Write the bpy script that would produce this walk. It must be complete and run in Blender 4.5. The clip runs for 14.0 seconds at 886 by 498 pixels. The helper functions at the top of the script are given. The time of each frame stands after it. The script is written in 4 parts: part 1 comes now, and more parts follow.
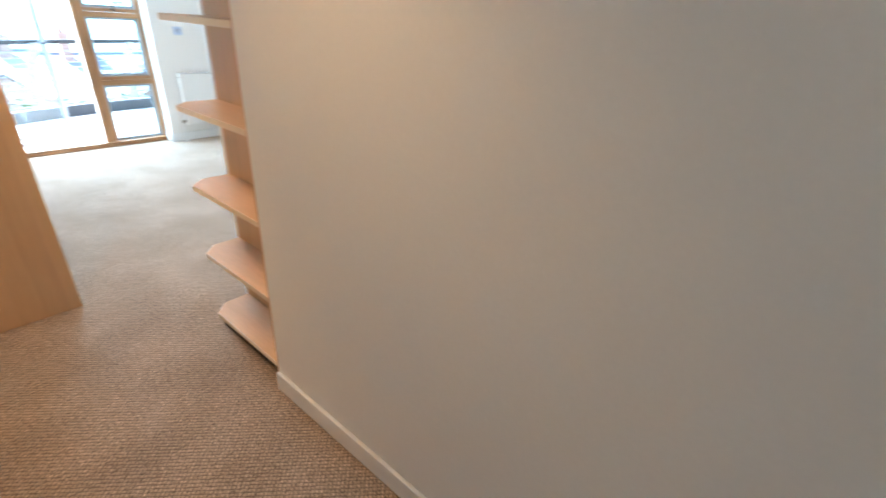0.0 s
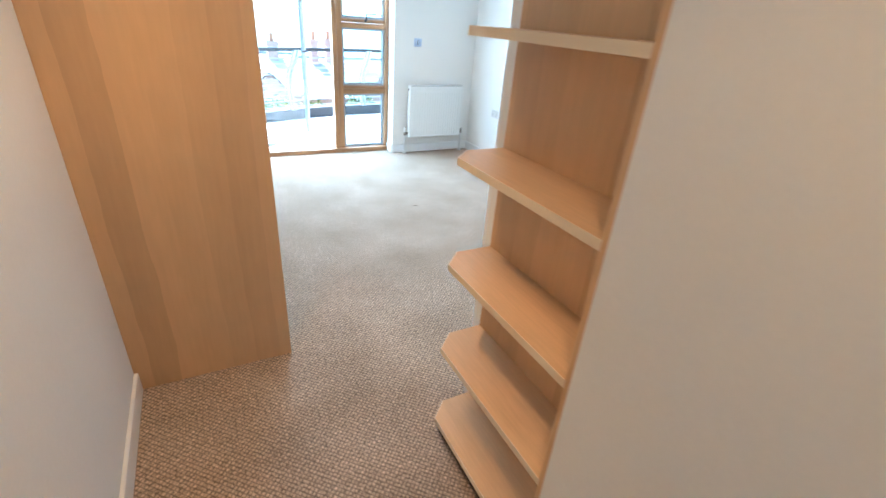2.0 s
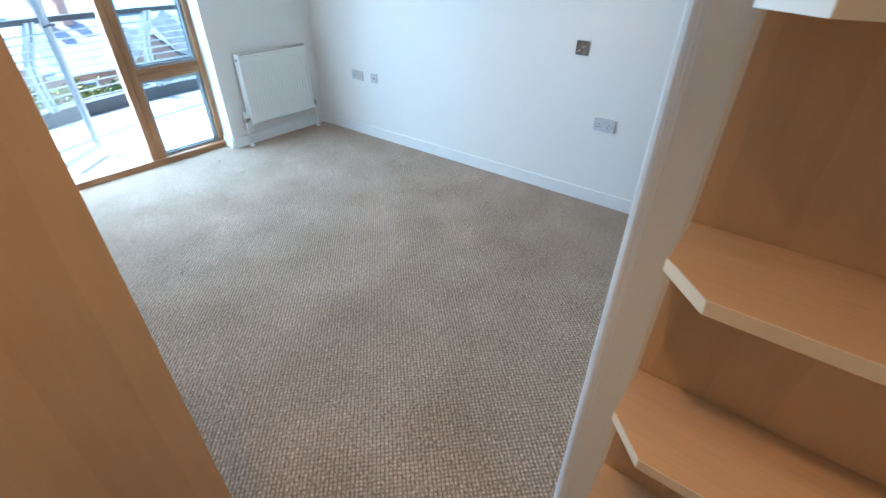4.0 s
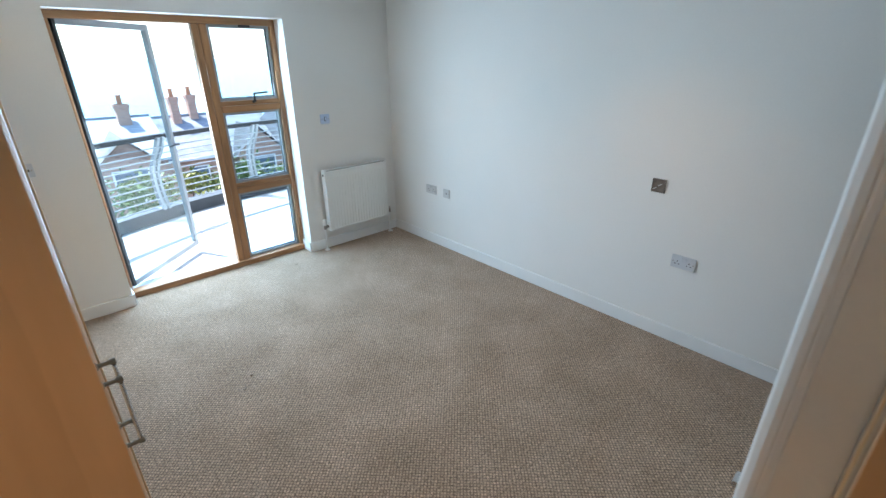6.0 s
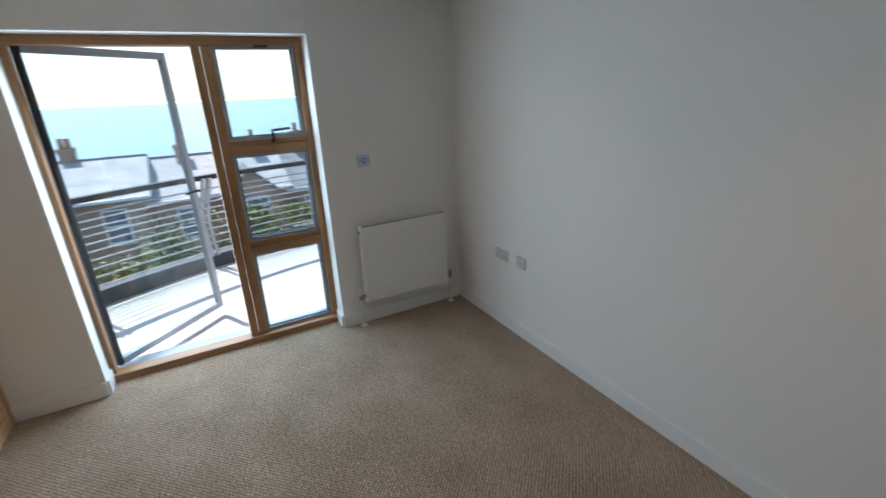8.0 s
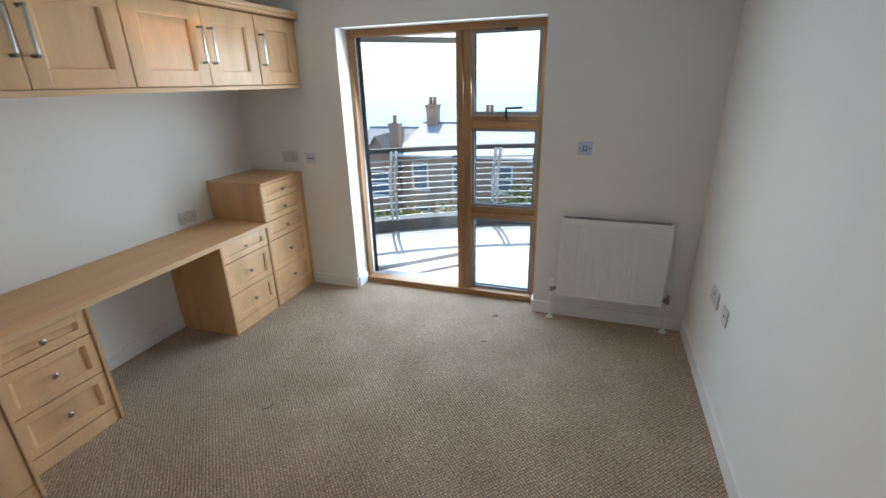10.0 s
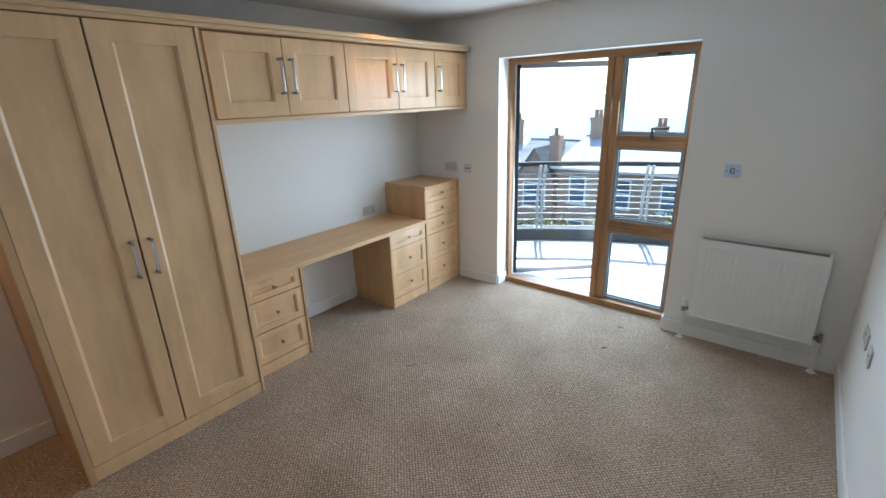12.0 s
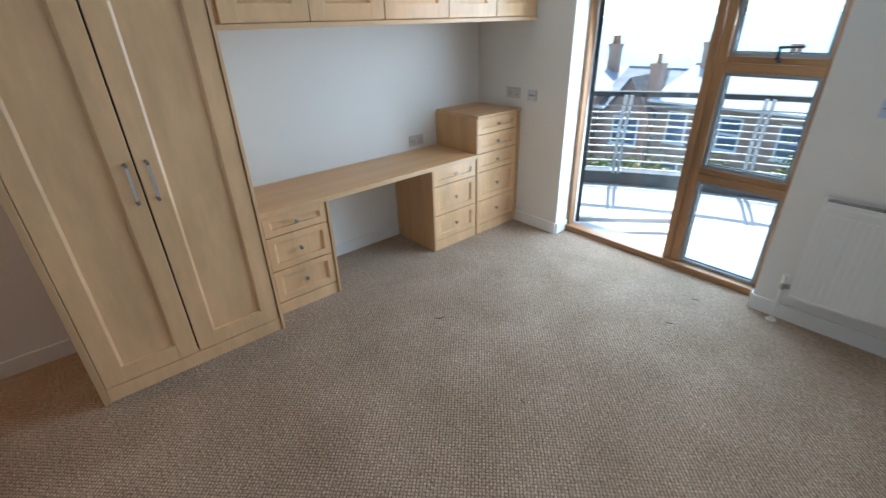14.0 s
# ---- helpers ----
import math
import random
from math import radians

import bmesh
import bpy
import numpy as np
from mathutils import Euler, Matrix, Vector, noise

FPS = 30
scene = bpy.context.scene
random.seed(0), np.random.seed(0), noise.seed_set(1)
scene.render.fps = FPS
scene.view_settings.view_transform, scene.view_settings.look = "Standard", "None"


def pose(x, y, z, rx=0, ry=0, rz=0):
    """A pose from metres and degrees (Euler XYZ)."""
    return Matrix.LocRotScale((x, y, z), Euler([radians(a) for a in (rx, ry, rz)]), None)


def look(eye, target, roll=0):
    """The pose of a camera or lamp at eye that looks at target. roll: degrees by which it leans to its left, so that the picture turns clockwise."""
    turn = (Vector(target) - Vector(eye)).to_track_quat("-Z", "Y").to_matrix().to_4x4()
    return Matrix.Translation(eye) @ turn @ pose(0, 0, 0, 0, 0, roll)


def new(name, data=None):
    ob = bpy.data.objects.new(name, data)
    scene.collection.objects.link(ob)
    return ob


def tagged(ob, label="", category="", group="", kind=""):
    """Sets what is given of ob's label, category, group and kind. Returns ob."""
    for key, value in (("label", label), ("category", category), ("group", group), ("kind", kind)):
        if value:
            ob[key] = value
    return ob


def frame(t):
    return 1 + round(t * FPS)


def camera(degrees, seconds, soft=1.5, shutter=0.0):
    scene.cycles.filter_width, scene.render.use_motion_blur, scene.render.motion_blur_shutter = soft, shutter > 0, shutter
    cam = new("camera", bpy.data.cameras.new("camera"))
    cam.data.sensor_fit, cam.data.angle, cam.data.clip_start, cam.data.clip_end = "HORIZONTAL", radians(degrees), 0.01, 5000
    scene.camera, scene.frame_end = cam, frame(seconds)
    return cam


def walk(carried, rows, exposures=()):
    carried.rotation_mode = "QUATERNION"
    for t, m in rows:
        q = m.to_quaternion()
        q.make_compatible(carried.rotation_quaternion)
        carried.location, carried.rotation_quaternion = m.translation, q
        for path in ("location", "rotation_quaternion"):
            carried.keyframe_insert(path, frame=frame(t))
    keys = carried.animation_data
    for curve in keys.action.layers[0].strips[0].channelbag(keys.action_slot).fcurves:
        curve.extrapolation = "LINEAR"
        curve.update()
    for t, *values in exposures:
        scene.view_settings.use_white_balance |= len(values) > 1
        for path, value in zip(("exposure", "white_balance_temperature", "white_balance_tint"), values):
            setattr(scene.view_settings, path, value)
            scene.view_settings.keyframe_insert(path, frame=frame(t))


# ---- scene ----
cam = camera(89.7, 14.0, shutter=0.4)

PATH = [
    (0, (-3.249, -6.121, 1.564), (-1.845, -5.025, 0.654), 4.1),
    (0.5, (-3.21, -5.968, 1.584), (-2.047, -4.599, 0.704), 4.4),
    (1, (-3.201, -5.693, 1.567), (-2.083, -4.277, 0.705), 4.3),
    (1.5, (-3.172, -5.443, 1.533), (-2.184, -3.936, 0.665), 4.2),
    (2, (-3.103, -5.12, 1.533), (-2.231, -3.573, 0.614), 4.6),
    (2.2, (-3.108, -4.998, 1.515), (-2.259, -3.466, 0.55), 4.6),
    (4.3, (-2.991, -3.894, 1.565), (-1.606, -2.929, 0.492), 0.1),
    (4.5, (-2.981, -3.844, 1.631), (-1.539, -2.839, 0.678), -1.3),
    (5, (-2.973, -3.864, 1.784), (-1.535, -2.767, 0.931), 1.3),
    (5.5, (-2.953, -3.926, 1.828), (-1.690, -2.604, 1.022), -0.5),
    (6, (-2.872, -3.888, 1.792), (-1.630, -2.545, 1.0), -0.3),
    (6.5, (-2.729, -3.704, 1.765), (-1.449, -2.385, 0.977), -1.4),
    (7, (-2.458, -3.46, 1.754), (-1.124, -2.191, 0.974), -4.1),
    (7.5, (-2.135, -3.246, 1.734), (-0.888, -1.881, 0.973), -3.4),
    (8, (-1.82, -3.094, 1.718), (-0.928, -1.436, 1.042), -2.7),
    (8.5, (-1.423, -3.029, 1.693), (-0.927, -1.196, 1.066), -1.9),
    (9, (-1.034, -3.065, 1.669), (-1.082, -1.163, 1.053), -1.0),
    (9.2, (-0.938, -3.048, 1.678), (-1.155, -1.165, 1.04), -1.0),
    (11.3, (-0.44, -3.436, 1.754), (-1.433, -1.848, 1.053), -2.0),
    (11.5, (-0.407, -3.452, 1.774), (-1.485, -1.912, 1.092), -2.1),
    (12, (-0.401, -3.488, 1.779), (-1.602, -2.024, 1.135), -1.9),
    (12.5, (-0.397, -3.495, 1.775), (-1.647, -2.06, 1.16), -1.5),
    (13, (-0.4, -3.484, 1.769), (-1.67, -2.068, 1.152), -1.3),
    (13.5, (-0.445, -3.308, 1.728), (-1.671, -1.964, 0.897), -1.7),
    (14, (-0.502, -3.02, 1.689), (-1.868, -1.878, 0.777), -1.7),
]
# seconds, stops, kelvin, tint
EXPOSURES = [
    (0.0, 3.3, 5500, 6),
    (2.2, 3.25, 5150, 4),
    (4.4, 2.2, 5050, 4),
    (5.0, 1.84, 5250, 6),
    (5.5, 2.1, 5420, 7),
    (6.3, 1.98, 5620, 6),
    (7.0, 1.40, 5800, 9),
    (7.5, 1.06, 5950, 10),
    (8.5, 1.02, 6400, 14),
    (9.0, 1.12, 6600, 14),
    (11.3, 1.62, 6050, 12),
    (14.0, 1.68, 5850, 11),
]
walk(cam, [(t, look(eye, target, roll)) for t, eye, target, roll in PATH], EXPOSURES)


# ---- world, sun, exposure ----
SUN_DIR = Vector((-0.25, 0.51, 1.0)).normalized()
world = bpy.data.worlds.new("world")
scene.world = world
world.use_nodes = True
wn = world.node_tree.nodes
sky = wn.new("ShaderNodeTexSky")
sky.sky_type = "NISHITA"
sky.sun_disc = False
sky.sun_elevation = math.asin(SUN_DIR.z)
sky.sun_rotation = math.atan2(SUN_DIR.x, SUN_DIR.y)
sky.dust_density = 1.0
world.node_tree.links.new(sky.outputs[0], wn["Background"].inputs[0])
wn["Background"].inputs[1].default_value = 0.15

sun = new("sun", bpy.data.lights.new("sun", "SUN"))
sun.data.energy, sun.data.angle, sun.data.color = 4.0, radians(0.5), (1.0, 0.95, 0.87)
sun.matrix_world = look(SUN_DIR * 50, (0, 0, 0))

sky_lamp = new("window_daylight", bpy.data.lights.new("window_daylight", "AREA"))
sky_lamp.data.shape, sky_lamp.data.size, sky_lamp.data.size_y = "RECTANGLE", 1.4, 1.95
sky_lamp.data.energy, sky_lamp.data.color = 18.5, (0.68, 0.87, 1.0)
sky_lamp.matrix_world = look((-1.82, 0.31, 1.06), (-1.82, -3, 0.35))


# ---- materials ----
def mat(name, color, rough=0.5, metal=0.0, vary=0.06, scale=3.0, fine=0.0, fine_scale=200.0, bump=0.0, bump_scale=60.0,
        stretch=(1, 1, 1), spec=0.5, dark=None, random_amount=0.0):
    """A procedural material: two scales of colour variation, fine relief, gloss."""
    m = bpy.data.materials.new(name)
    m.use_nodes = True
    nt = m.node_tree
    n, l = nt.nodes, nt.links
    b = n["Principled BSDF"]
    b.inputs["Roughness"].default_value, b.inputs["Metallic"].default_value = rough, metal
    b.inputs["Specular IOR Level"].default_value = spec
    tc = n.new("ShaderNodeTexCoord")
    mp = n.new("ShaderNodeMapping")
    mp.inputs["Scale"].default_value = stretch
    l.new(tc.outputs["Object"], mp.inputs["Vector"])
    big = n.new("ShaderNodeTexNoise")
    big.inputs["Scale"].default_value, big.inputs["Detail"].default_value = scale, 4
    l.new(mp.outputs[0], big.inputs["Vector"])
    small = n.new("ShaderNodeTexNoise")
    small.inputs["Scale"].default_value, small.inputs["Detail"].default_value = fine_scale, 2
    l.new(mp.outputs[0], small.inputs["Vector"])
    mix = n.new("ShaderNodeMix")
    mix.data_type = "RGBA"
    d = dark or tuple(c * (1 - 2 * vary) for c in color)
    mix.inputs["A"].default_value = (*d, 1)
    mix.inputs["B"].default_value = (*color, 1)
    ramp = n.new("ShaderNodeMapRange")
    ramp.inputs["From Min"].default_value, ramp.inputs["From Max"].default_value = 0.3, 0.65
    l.new(big.outputs["Fac"], ramp.inputs["Value"])
    l.new(ramp.outputs[0], mix.inputs["Factor"])
    out = mix.outputs["Result"]
    if fine or random_amount:
        mul = n.new("ShaderNodeMix")
        mul.data_type, mul.blend_type = "RGBA", "MULTIPLY"
        mul.inputs["Factor"].default_value = 1.0
        r2 = n.new("ShaderNodeMapRange")
        r2.inputs["From Min"].default_value, r2.inputs["From Max"].default_value = 0.25, 0.75
        r2.inputs["To Min"].default_value, r2.inputs["To Max"].default_value = 1 - fine, 1 + fine
        l.new(small.outputs["Fac"], r2.inputs["Value"])
        l.new(out, mul.inputs["A"])
        if random_amount:
            oi = n.new("ShaderNodeObjectInfo")
            r3 = n.new("ShaderNodeMapRange")
            r3.inputs["To Min"].default_value, r3.inputs["To Max"].default_value = 1 - random_amount, 1 + random_amount
            l.new(oi.outputs["Random"], r3.inputs["Value"])
            mm = n.new("ShaderNodeMath")
            mm.operation = "MULTIPLY"
            l.new(r2.outputs[0], mm.inputs[0])
            l.new(r3.outputs[0], mm.inputs[1])
            l.new(mm.outputs[0], mul.inputs["B"])
        else:
            l.new(r2.outputs[0], mul.inputs["B"])
        out = mul.outputs["Result"]
    l.new(out, b.inputs["Base Color"])
    if bump:
        bn = n.new("ShaderNodeTexNoise")
        bn.inputs["Scale"].default_value, bn.inputs["Detail"].default_value = bump_scale, 3
        l.new(mp.outputs[0], bn.inputs["Vector"])
        bp = n.new("ShaderNodeBump")
        bp.inputs["Strength"].default_value, bp.inputs["Distance"].default_value = bump, 0.004
        l.new(bn.outputs["Fac"], bp.inputs["Height"])
        l.new(bp.outputs[0], b.inputs["Normal"])
    return m


PITCH = 0.0150


def carpet_material():
    """Beige woven loop-pile carpet: a square weave of loops laid on the diagonal, with worn and trodden patches."""
    m = bpy.data.materials.new("carpet")
    m.use_nodes = True
    n, l = m.node_tree.nodes, m.node_tree.links
    b = n["Principled BSDF"]
    b.inputs["Roughness"].default_value, b.inputs["Specular IOR Level"].default_value = 0.95, 0.1
    b.inputs["Sheen Weight"].default_value, b.inputs["Sheen Roughness"].default_value = 0.25, 0.5
    tc = n.new("ShaderNodeTexCoord")
    wob = n.new("ShaderNodeTexNoise")
    wob.inputs["Scale"].default_value, wob.inputs["Detail"].default_value = 55.0, 3
    l.new(tc.outputs["Object"], wob.inputs["Vector"])
    va = n.new("ShaderNodeVectorMath")
    va.operation = "MULTIPLY_ADD"
    va.inputs[1].default_value = (0.0085, 0.0085, 0.0)
    l.new(wob.outputs["Color"], va.inputs[0])
    l.new(tc.outputs["Object"], va.inputs[2])
    turn = n.new("ShaderNodeMapping")
    turn.inputs["Rotation"].default_value = (0.0, 0.0, radians(45))
    l.new(va.outputs[0], turn.inputs["Vector"])
    br = n.new("ShaderNodeTexBrick")
    br.offset = 0.0
    br.inputs["Color1"].default_value, br.inputs["Color2"].default_value = (0.9, 0.9, 0.9, 1), (0.62, 0.62, 0.62, 1)
    br.inputs["Mortar"].default_value = (0.0, 0.0, 0.0, 1)
    br.inputs["Scale"].default_value, br.inputs["Mortar Size"].default_value = 1.0, PITCH * 0.30
    br.inputs["Mortar Smooth"].default_value = 1.0
    br.inputs["Brick Width"].default_value, br.inputs["Row Height"].default_value = PITCH, PITCH
    l.new(turn.outputs[0], br.inputs["Vector"])
    big = n.new("ShaderNodeTexNoise")
    big.inputs["Scale"].default_value, big.inputs["Detail"].default_value = 2.8, 6
    l.new(tc.outputs["Object"], big.inputs["Vector"])
    spots = n.new("ShaderNodeTexNoise")
    spots.inputs["Scale"].default_value, spots.inputs["Detail"].default_value = 85.0, 5
    l.new(tc.outputs["Object"], spots.inputs["Vector"])
    mix = n.new("ShaderNodeMix")
    mix.data_type = "RGBA"
    mix.inputs["A"].default_value, mix.inputs["B"].default_value = (0.43, 0.31, 0.208, 1), (0.58, 0.434, 0.315, 1)
    rb = n.new("ShaderNodeMapRange")
    rb.inputs["From Min"].default_value, rb.inputs["From Max"].default_value = 0.3, 0.7
    l.new(big.outputs["Fac"], rb.inputs["Value"])
    l.new(rb.outputs[0], mix.inputs["Factor"])
    lo = n.new("ShaderNodeMapRange")
    lo.inputs["To Min"].default_value, lo.inputs["To Max"].default_value = 0.40, 1.17
    l.new(br.outputs["Color"], lo.inputs["Value"])
    rs = n.new("ShaderNodeMapRange")
    rs.inputs["From Min"].default_value, rs.inputs["From Max"].default_value = 0.3, 0.7
    rs.inputs["To Min"].default_value, rs.inputs["To Max"].default_value = 0.5, 1.45
    l.new(spots.outputs["Fac"], rs.inputs["Value"])
    mu = n.new("ShaderNodeMath")
    mu.operation = "MULTIPLY"
    l.new(lo.outputs[0], mu.inputs[0])
    l.new(rs.outputs[0], mu.inputs[1])
    m2 = n.new("ShaderNodeMix")
    m2.data_type, m2.blend_type = "RGBA", "MULTIPLY"
    m2.inputs["Factor"].default_value = 1.0
    l.new(mix.outputs["Result"], m2.inputs["A"])
    l.new(mu.outputs[0], m2.inputs["B"])
    l.new(m2.outputs["Result"], b.inputs["Base Color"])
    bp = n.new("ShaderNodeBump")
    bp.inputs["Strength"].default_value, bp.inputs["Distance"].default_value = 0.8, 0.004
    l.new(lo.outputs[0], bp.inputs["Height"])
    l.new(bp.outputs[0], b.inputs["Normal"])
    return m


def veneer_material(name, color, strip):
    """Maple veneer in upright strips of differing tone whose joints wander a little, with faint figure across the grain."""
    m = mat(name, color, 0.42, vary=0.05, scale=1.5, fine=0.03, fine_scale=14, stretch=(5, 5, 0.5), bump=0.02, bump_scale=30)
    n, l = m.node_tree.nodes, m.node_tree.links
    b = n["Principled BSDF"]
    base = b.inputs["Base Color"].links[0].from_socket
    tc, sp, wob = n.new("ShaderNodeTexCoord"), n.new("ShaderNodeSeparateXYZ"), n.new("ShaderNodeTexNoise")
    wob.inputs["Scale"].default_value, wob.inputs["Detail"].default_value = 2.2, 3
    l.new(tc.outputs["Object"], sp.inputs[0])
    l.new(tc.outputs["Object"], wob.inputs["Vector"])
    along = n.new("ShaderNodeMath")
    l.new(sp.outputs["X"], along.inputs[0])
    l.new(sp.outputs["Y"], along.inputs[1])
    bent = n.new("ShaderNodeMath")
    bent.operation = "MULTIPLY_ADD"
    bent.inputs[1].default_value = 0.05
    l.new(wob.outputs["Fac"], bent.inputs[0])
    l.new(along.outputs[0], bent.inputs[2])
    snap = n.new("ShaderNodeMath")
    snap.operation, snap.inputs[1].default_value = "SNAP", strip
    l.new(bent.outputs[0], snap.inputs[0])
    tone = n.new("ShaderNodeTexWhiteNoise")
    tone.noise_dimensions = "1D"
    l.new(snap.outputs[0], tone.inputs["W"])
    figure = n.new("ShaderNodeTexNoise")
    figure.inputs["Scale"].default_value, figure.inputs["Detail"].default_value = 7.0, 4
    l.new(tc.outputs["Object"], figure.inputs["Vector"])
    total = n.new("ShaderNodeMath")
    total.operation, total.inputs[1].default_value = "MULTIPLY_ADD", 0.6
    l.new(figure.outputs["Fac"], total.inputs[0])
    l.new(tone.outputs["Value"], total.inputs[2])
    span = n.new("ShaderNodeMapRange")
    span.inputs["From Min"].default_value, span.inputs["From Max"].default_value = 0.2, 1.4
    span.inputs["To Min"].default_value, span.inputs["To Max"].default_value = 0.87, 1.10
    l.new(total.outputs[0], span.inputs["Value"])
    mul = n.new("ShaderNodeMix")
    mul.data_type, mul.blend_type = "RGBA", "MULTIPLY"
    mul.inputs["Factor"].default_value = 1.0
    l.new(base, mul.inputs["A"])
    l.new(span.outputs[0], mul.inputs["B"])
    l.new(mul.outputs["Result"], b.inputs["Base Color"])
    return m


def glass_material():
    m = bpy.data.materials.new("window_glass")
    m.use_nodes = True
    n, l = m.node_tree.nodes, m.node_tree.links
    n.remove(n["Principled BSDF"])
    tr, gl, mx, fr, pw, ml = (n.new("ShaderNodeBsdfTransparent"), n.new("ShaderNodeBsdfGlossy"), n.new("ShaderNodeMixShader"), n.new("ShaderNodeLayerWeight"), n.new("ShaderNodeMath"), n.new("ShaderNodeMath"))
    tr.inputs[0].default_value = (0.90, 0.965, 0.98, 1)
    gl.inputs["Roughness"].default_value = 0.02
    fr.inputs[0].default_value = 0.5
    pw.operation, ml.operation = "POWER", "MULTIPLY_ADD"
    pw.inputs[1].default_value, ml.inputs[1].default_value, ml.inputs[2].default_value = 5.0, 0.95, 0.035
    l.new(fr.outputs["Facing"], pw.inputs[0])
    l.new(pw.outputs[0], ml.inputs[0])
    l.new(ml.outputs[0], mx.inputs[0])
    l.new(tr.outputs[0], mx.inputs[1])
    l.new(gl.outputs[0], mx.inputs[2])
    l.new(mx.outputs[0], n["Material Output"].inputs[0])
    return m


def glow(name, color, strength):
    m = bpy.data.materials.new(name)
    m.use_nodes = True
    b = m.node_tree.nodes["Principled BSDF"]
    b.inputs["Base Color"].default_value = (*color, 1)
    b.inputs["Emission Color"].default_value, b.inputs["Emission Strength"].default_value = (*color, 1), strength
    return m


M_WALL = mat("wall_paint", (0.81, 0.795, 0.765), 0.75, vary=0.015, scale=1.3, fine=0.012, fine_scale=90, bump=0.06, bump_scale=220, spec=0.25)
M_CEIL = mat("ceiling_paint", (0.80, 0.79, 0.77), 0.85, vary=0.015, scale=1.0, bump=0.05, bump_scale=200, spec=0.2)
M_TRIM = mat("white_gloss_paint", (0.82, 0.82, 0.81), 0.32, vary=0.02, scale=4, bump=0.03, bump_scale=40)
M_CARPET = carpet_material()
M_MAPLE = mat("maple_laminate", (0.66, 0.405, 0.20), 0.42, vary=0.10, scale=1.5, fine=0.05, fine_scale=14, stretch=(6, 6, 0.5), bump=0.02, bump_scale=30)
M_VENEER = veneer_material("maple_veneer_strips", (0.64, 0.405, 0.21), 0.105)
M_MAPLE_FLAT = mat("maple_laminate_horizontal", (0.68, 0.42, 0.21), 0.40, vary=0.07, scale=1.5, fine=0.05, fine_scale=14, stretch=(9, 0.7, 9), bump=0.02, bump_scale=30)
# maple fronts, made paler than the panels for the window light on them
M_DOOR = mat("window_lit_maple_door", (0.83, 0.53, 0.285), 0.28, vary=0.09, scale=2.6, fine=0.04, fine_scale=12, stretch=(3, 3, 0.8), bump=0.02, bump_scale=25)
M_EDGE = mat("maple_edge_band", (0.73, 0.48, 0.26), 0.4, vary=0.04)
M_PALE_EDGE = mat("pale_edge_band", (0.80, 0.66, 0.47), 0.35, vary=0.04)
# near-black for slots and a plug, and for shade painted into gaps
M_DARK = mat("near_black_parts_and_shade", (0.03, 0.025, 0.02), 0.8, vary=0.1)
M_OAK = mat("oak_frame", (0.42, 0.215, 0.09), 0.45, vary=0.2, scale=2.5, fine=0.10, fine_scale=16, stretch=(8, 8, 0.8), bump=0.05, bump_scale=30)
M_OAK_H = mat("oak_frame_horizontal", (0.42, 0.215, 0.09), 0.45, vary=0.2, scale=2.5, fine=0.10, fine_scale=16, stretch=(0.8, 8, 8), bump=0.05, bump_scale=30)
M_ALU = mat("grey_aluminium", (0.34, 0.365, 0.39), 0.38, metal=0.3, vary=0.05)
M_BLACK = mat("black_gasket", (0.02, 0.022, 0.026), 0.5, vary=0.1)
M_CHROME = mat("brushed_chrome", (0.62, 0.62, 0.63), 0.22, metal=1.0, vary=0.04)
M_STEEL = mat("galvanised_steel", (0.42, 0.44, 0.46), 0.42, metal=0.75, vary=0.06, scale=8)
M_RAIL = mat("dark_handrail", (0.03, 0.03, 0.032), 0.6, metal=0.0, vary=0.1)
M_WHITE = mat("white_plastic", (0.78, 0.78, 0.77), 0.3, vary=0.02)
M_SOCKET = mat("pale_grey_plastic", (0.60, 0.62, 0.65), 0.35, vary=0.02)
M_SWITCH = mat("cool_white_plastic", (0.52, 0.62, 0.80), 0.35, vary=0.02)
M_KNOB = mat("antique_nickel", (0.34, 0.31, 0.27), 0.3, metal=1.0, vary=0.1)
M_GREYPLATE = mat("satin_grey_plate", (0.60, 0.585, 0.565), 0.4, metal=0.1, vary=0.04)
M_RAD = mat("white_enamel", (0.80, 0.80, 0.78), 0.3, vary=0.015)
M_BOX = mat("galvanised_back_box", (0.20, 0.16, 0.13), 0.5, metal=0.4, vary=0.2, scale=30)
M_DECK = mat("pale_balcony_paving", (0.50, 0.50, 0.49), 0.7, vary=0.05, scale=3, fine=0.06, fine_scale=120, bump=0.1, bump_scale=150)
M_KERB = mat("grey_upstand", (0.055, 0.06, 0.068), 0.6, vary=0.1, scale=5)
M_RENDER = mat("pale_render", (0.62, 0.60, 0.56), 0.85, vary=0.04, bump=0.1, bump_scale=80)
M_TILE = mat("white_floor_tile", (0.74, 0.75, 0.76), 0.25, vary=0.03)
M_GLASS = glass_material()
M_LAMP = glow("lamp_glass", (1.0, 0.86, 0.66), 14.0)


# ---- building helpers ----
def add_box(bm, x0, x1, y0, y1, z0, z1, bev=0.0):
    g = bmesh.ops.create_cube(bm, size=1.0)
    vs = g["verts"]
    for v in vs:
        v.co = Vector((x0 + (v.co.x + 0.5) * (x1 - x0), y0 + (v.co.y + 0.5) * (y1 - y0), z0 + (v.co.z + 0.5) * (z1 - z0)))
    if bev:
        es = list({e for v in vs for e in v.link_edges})
        bmesh.ops.bevel(bm, geom=es, offset=bev, segments=2, affect="EDGES", profile=0.6)
    return bm


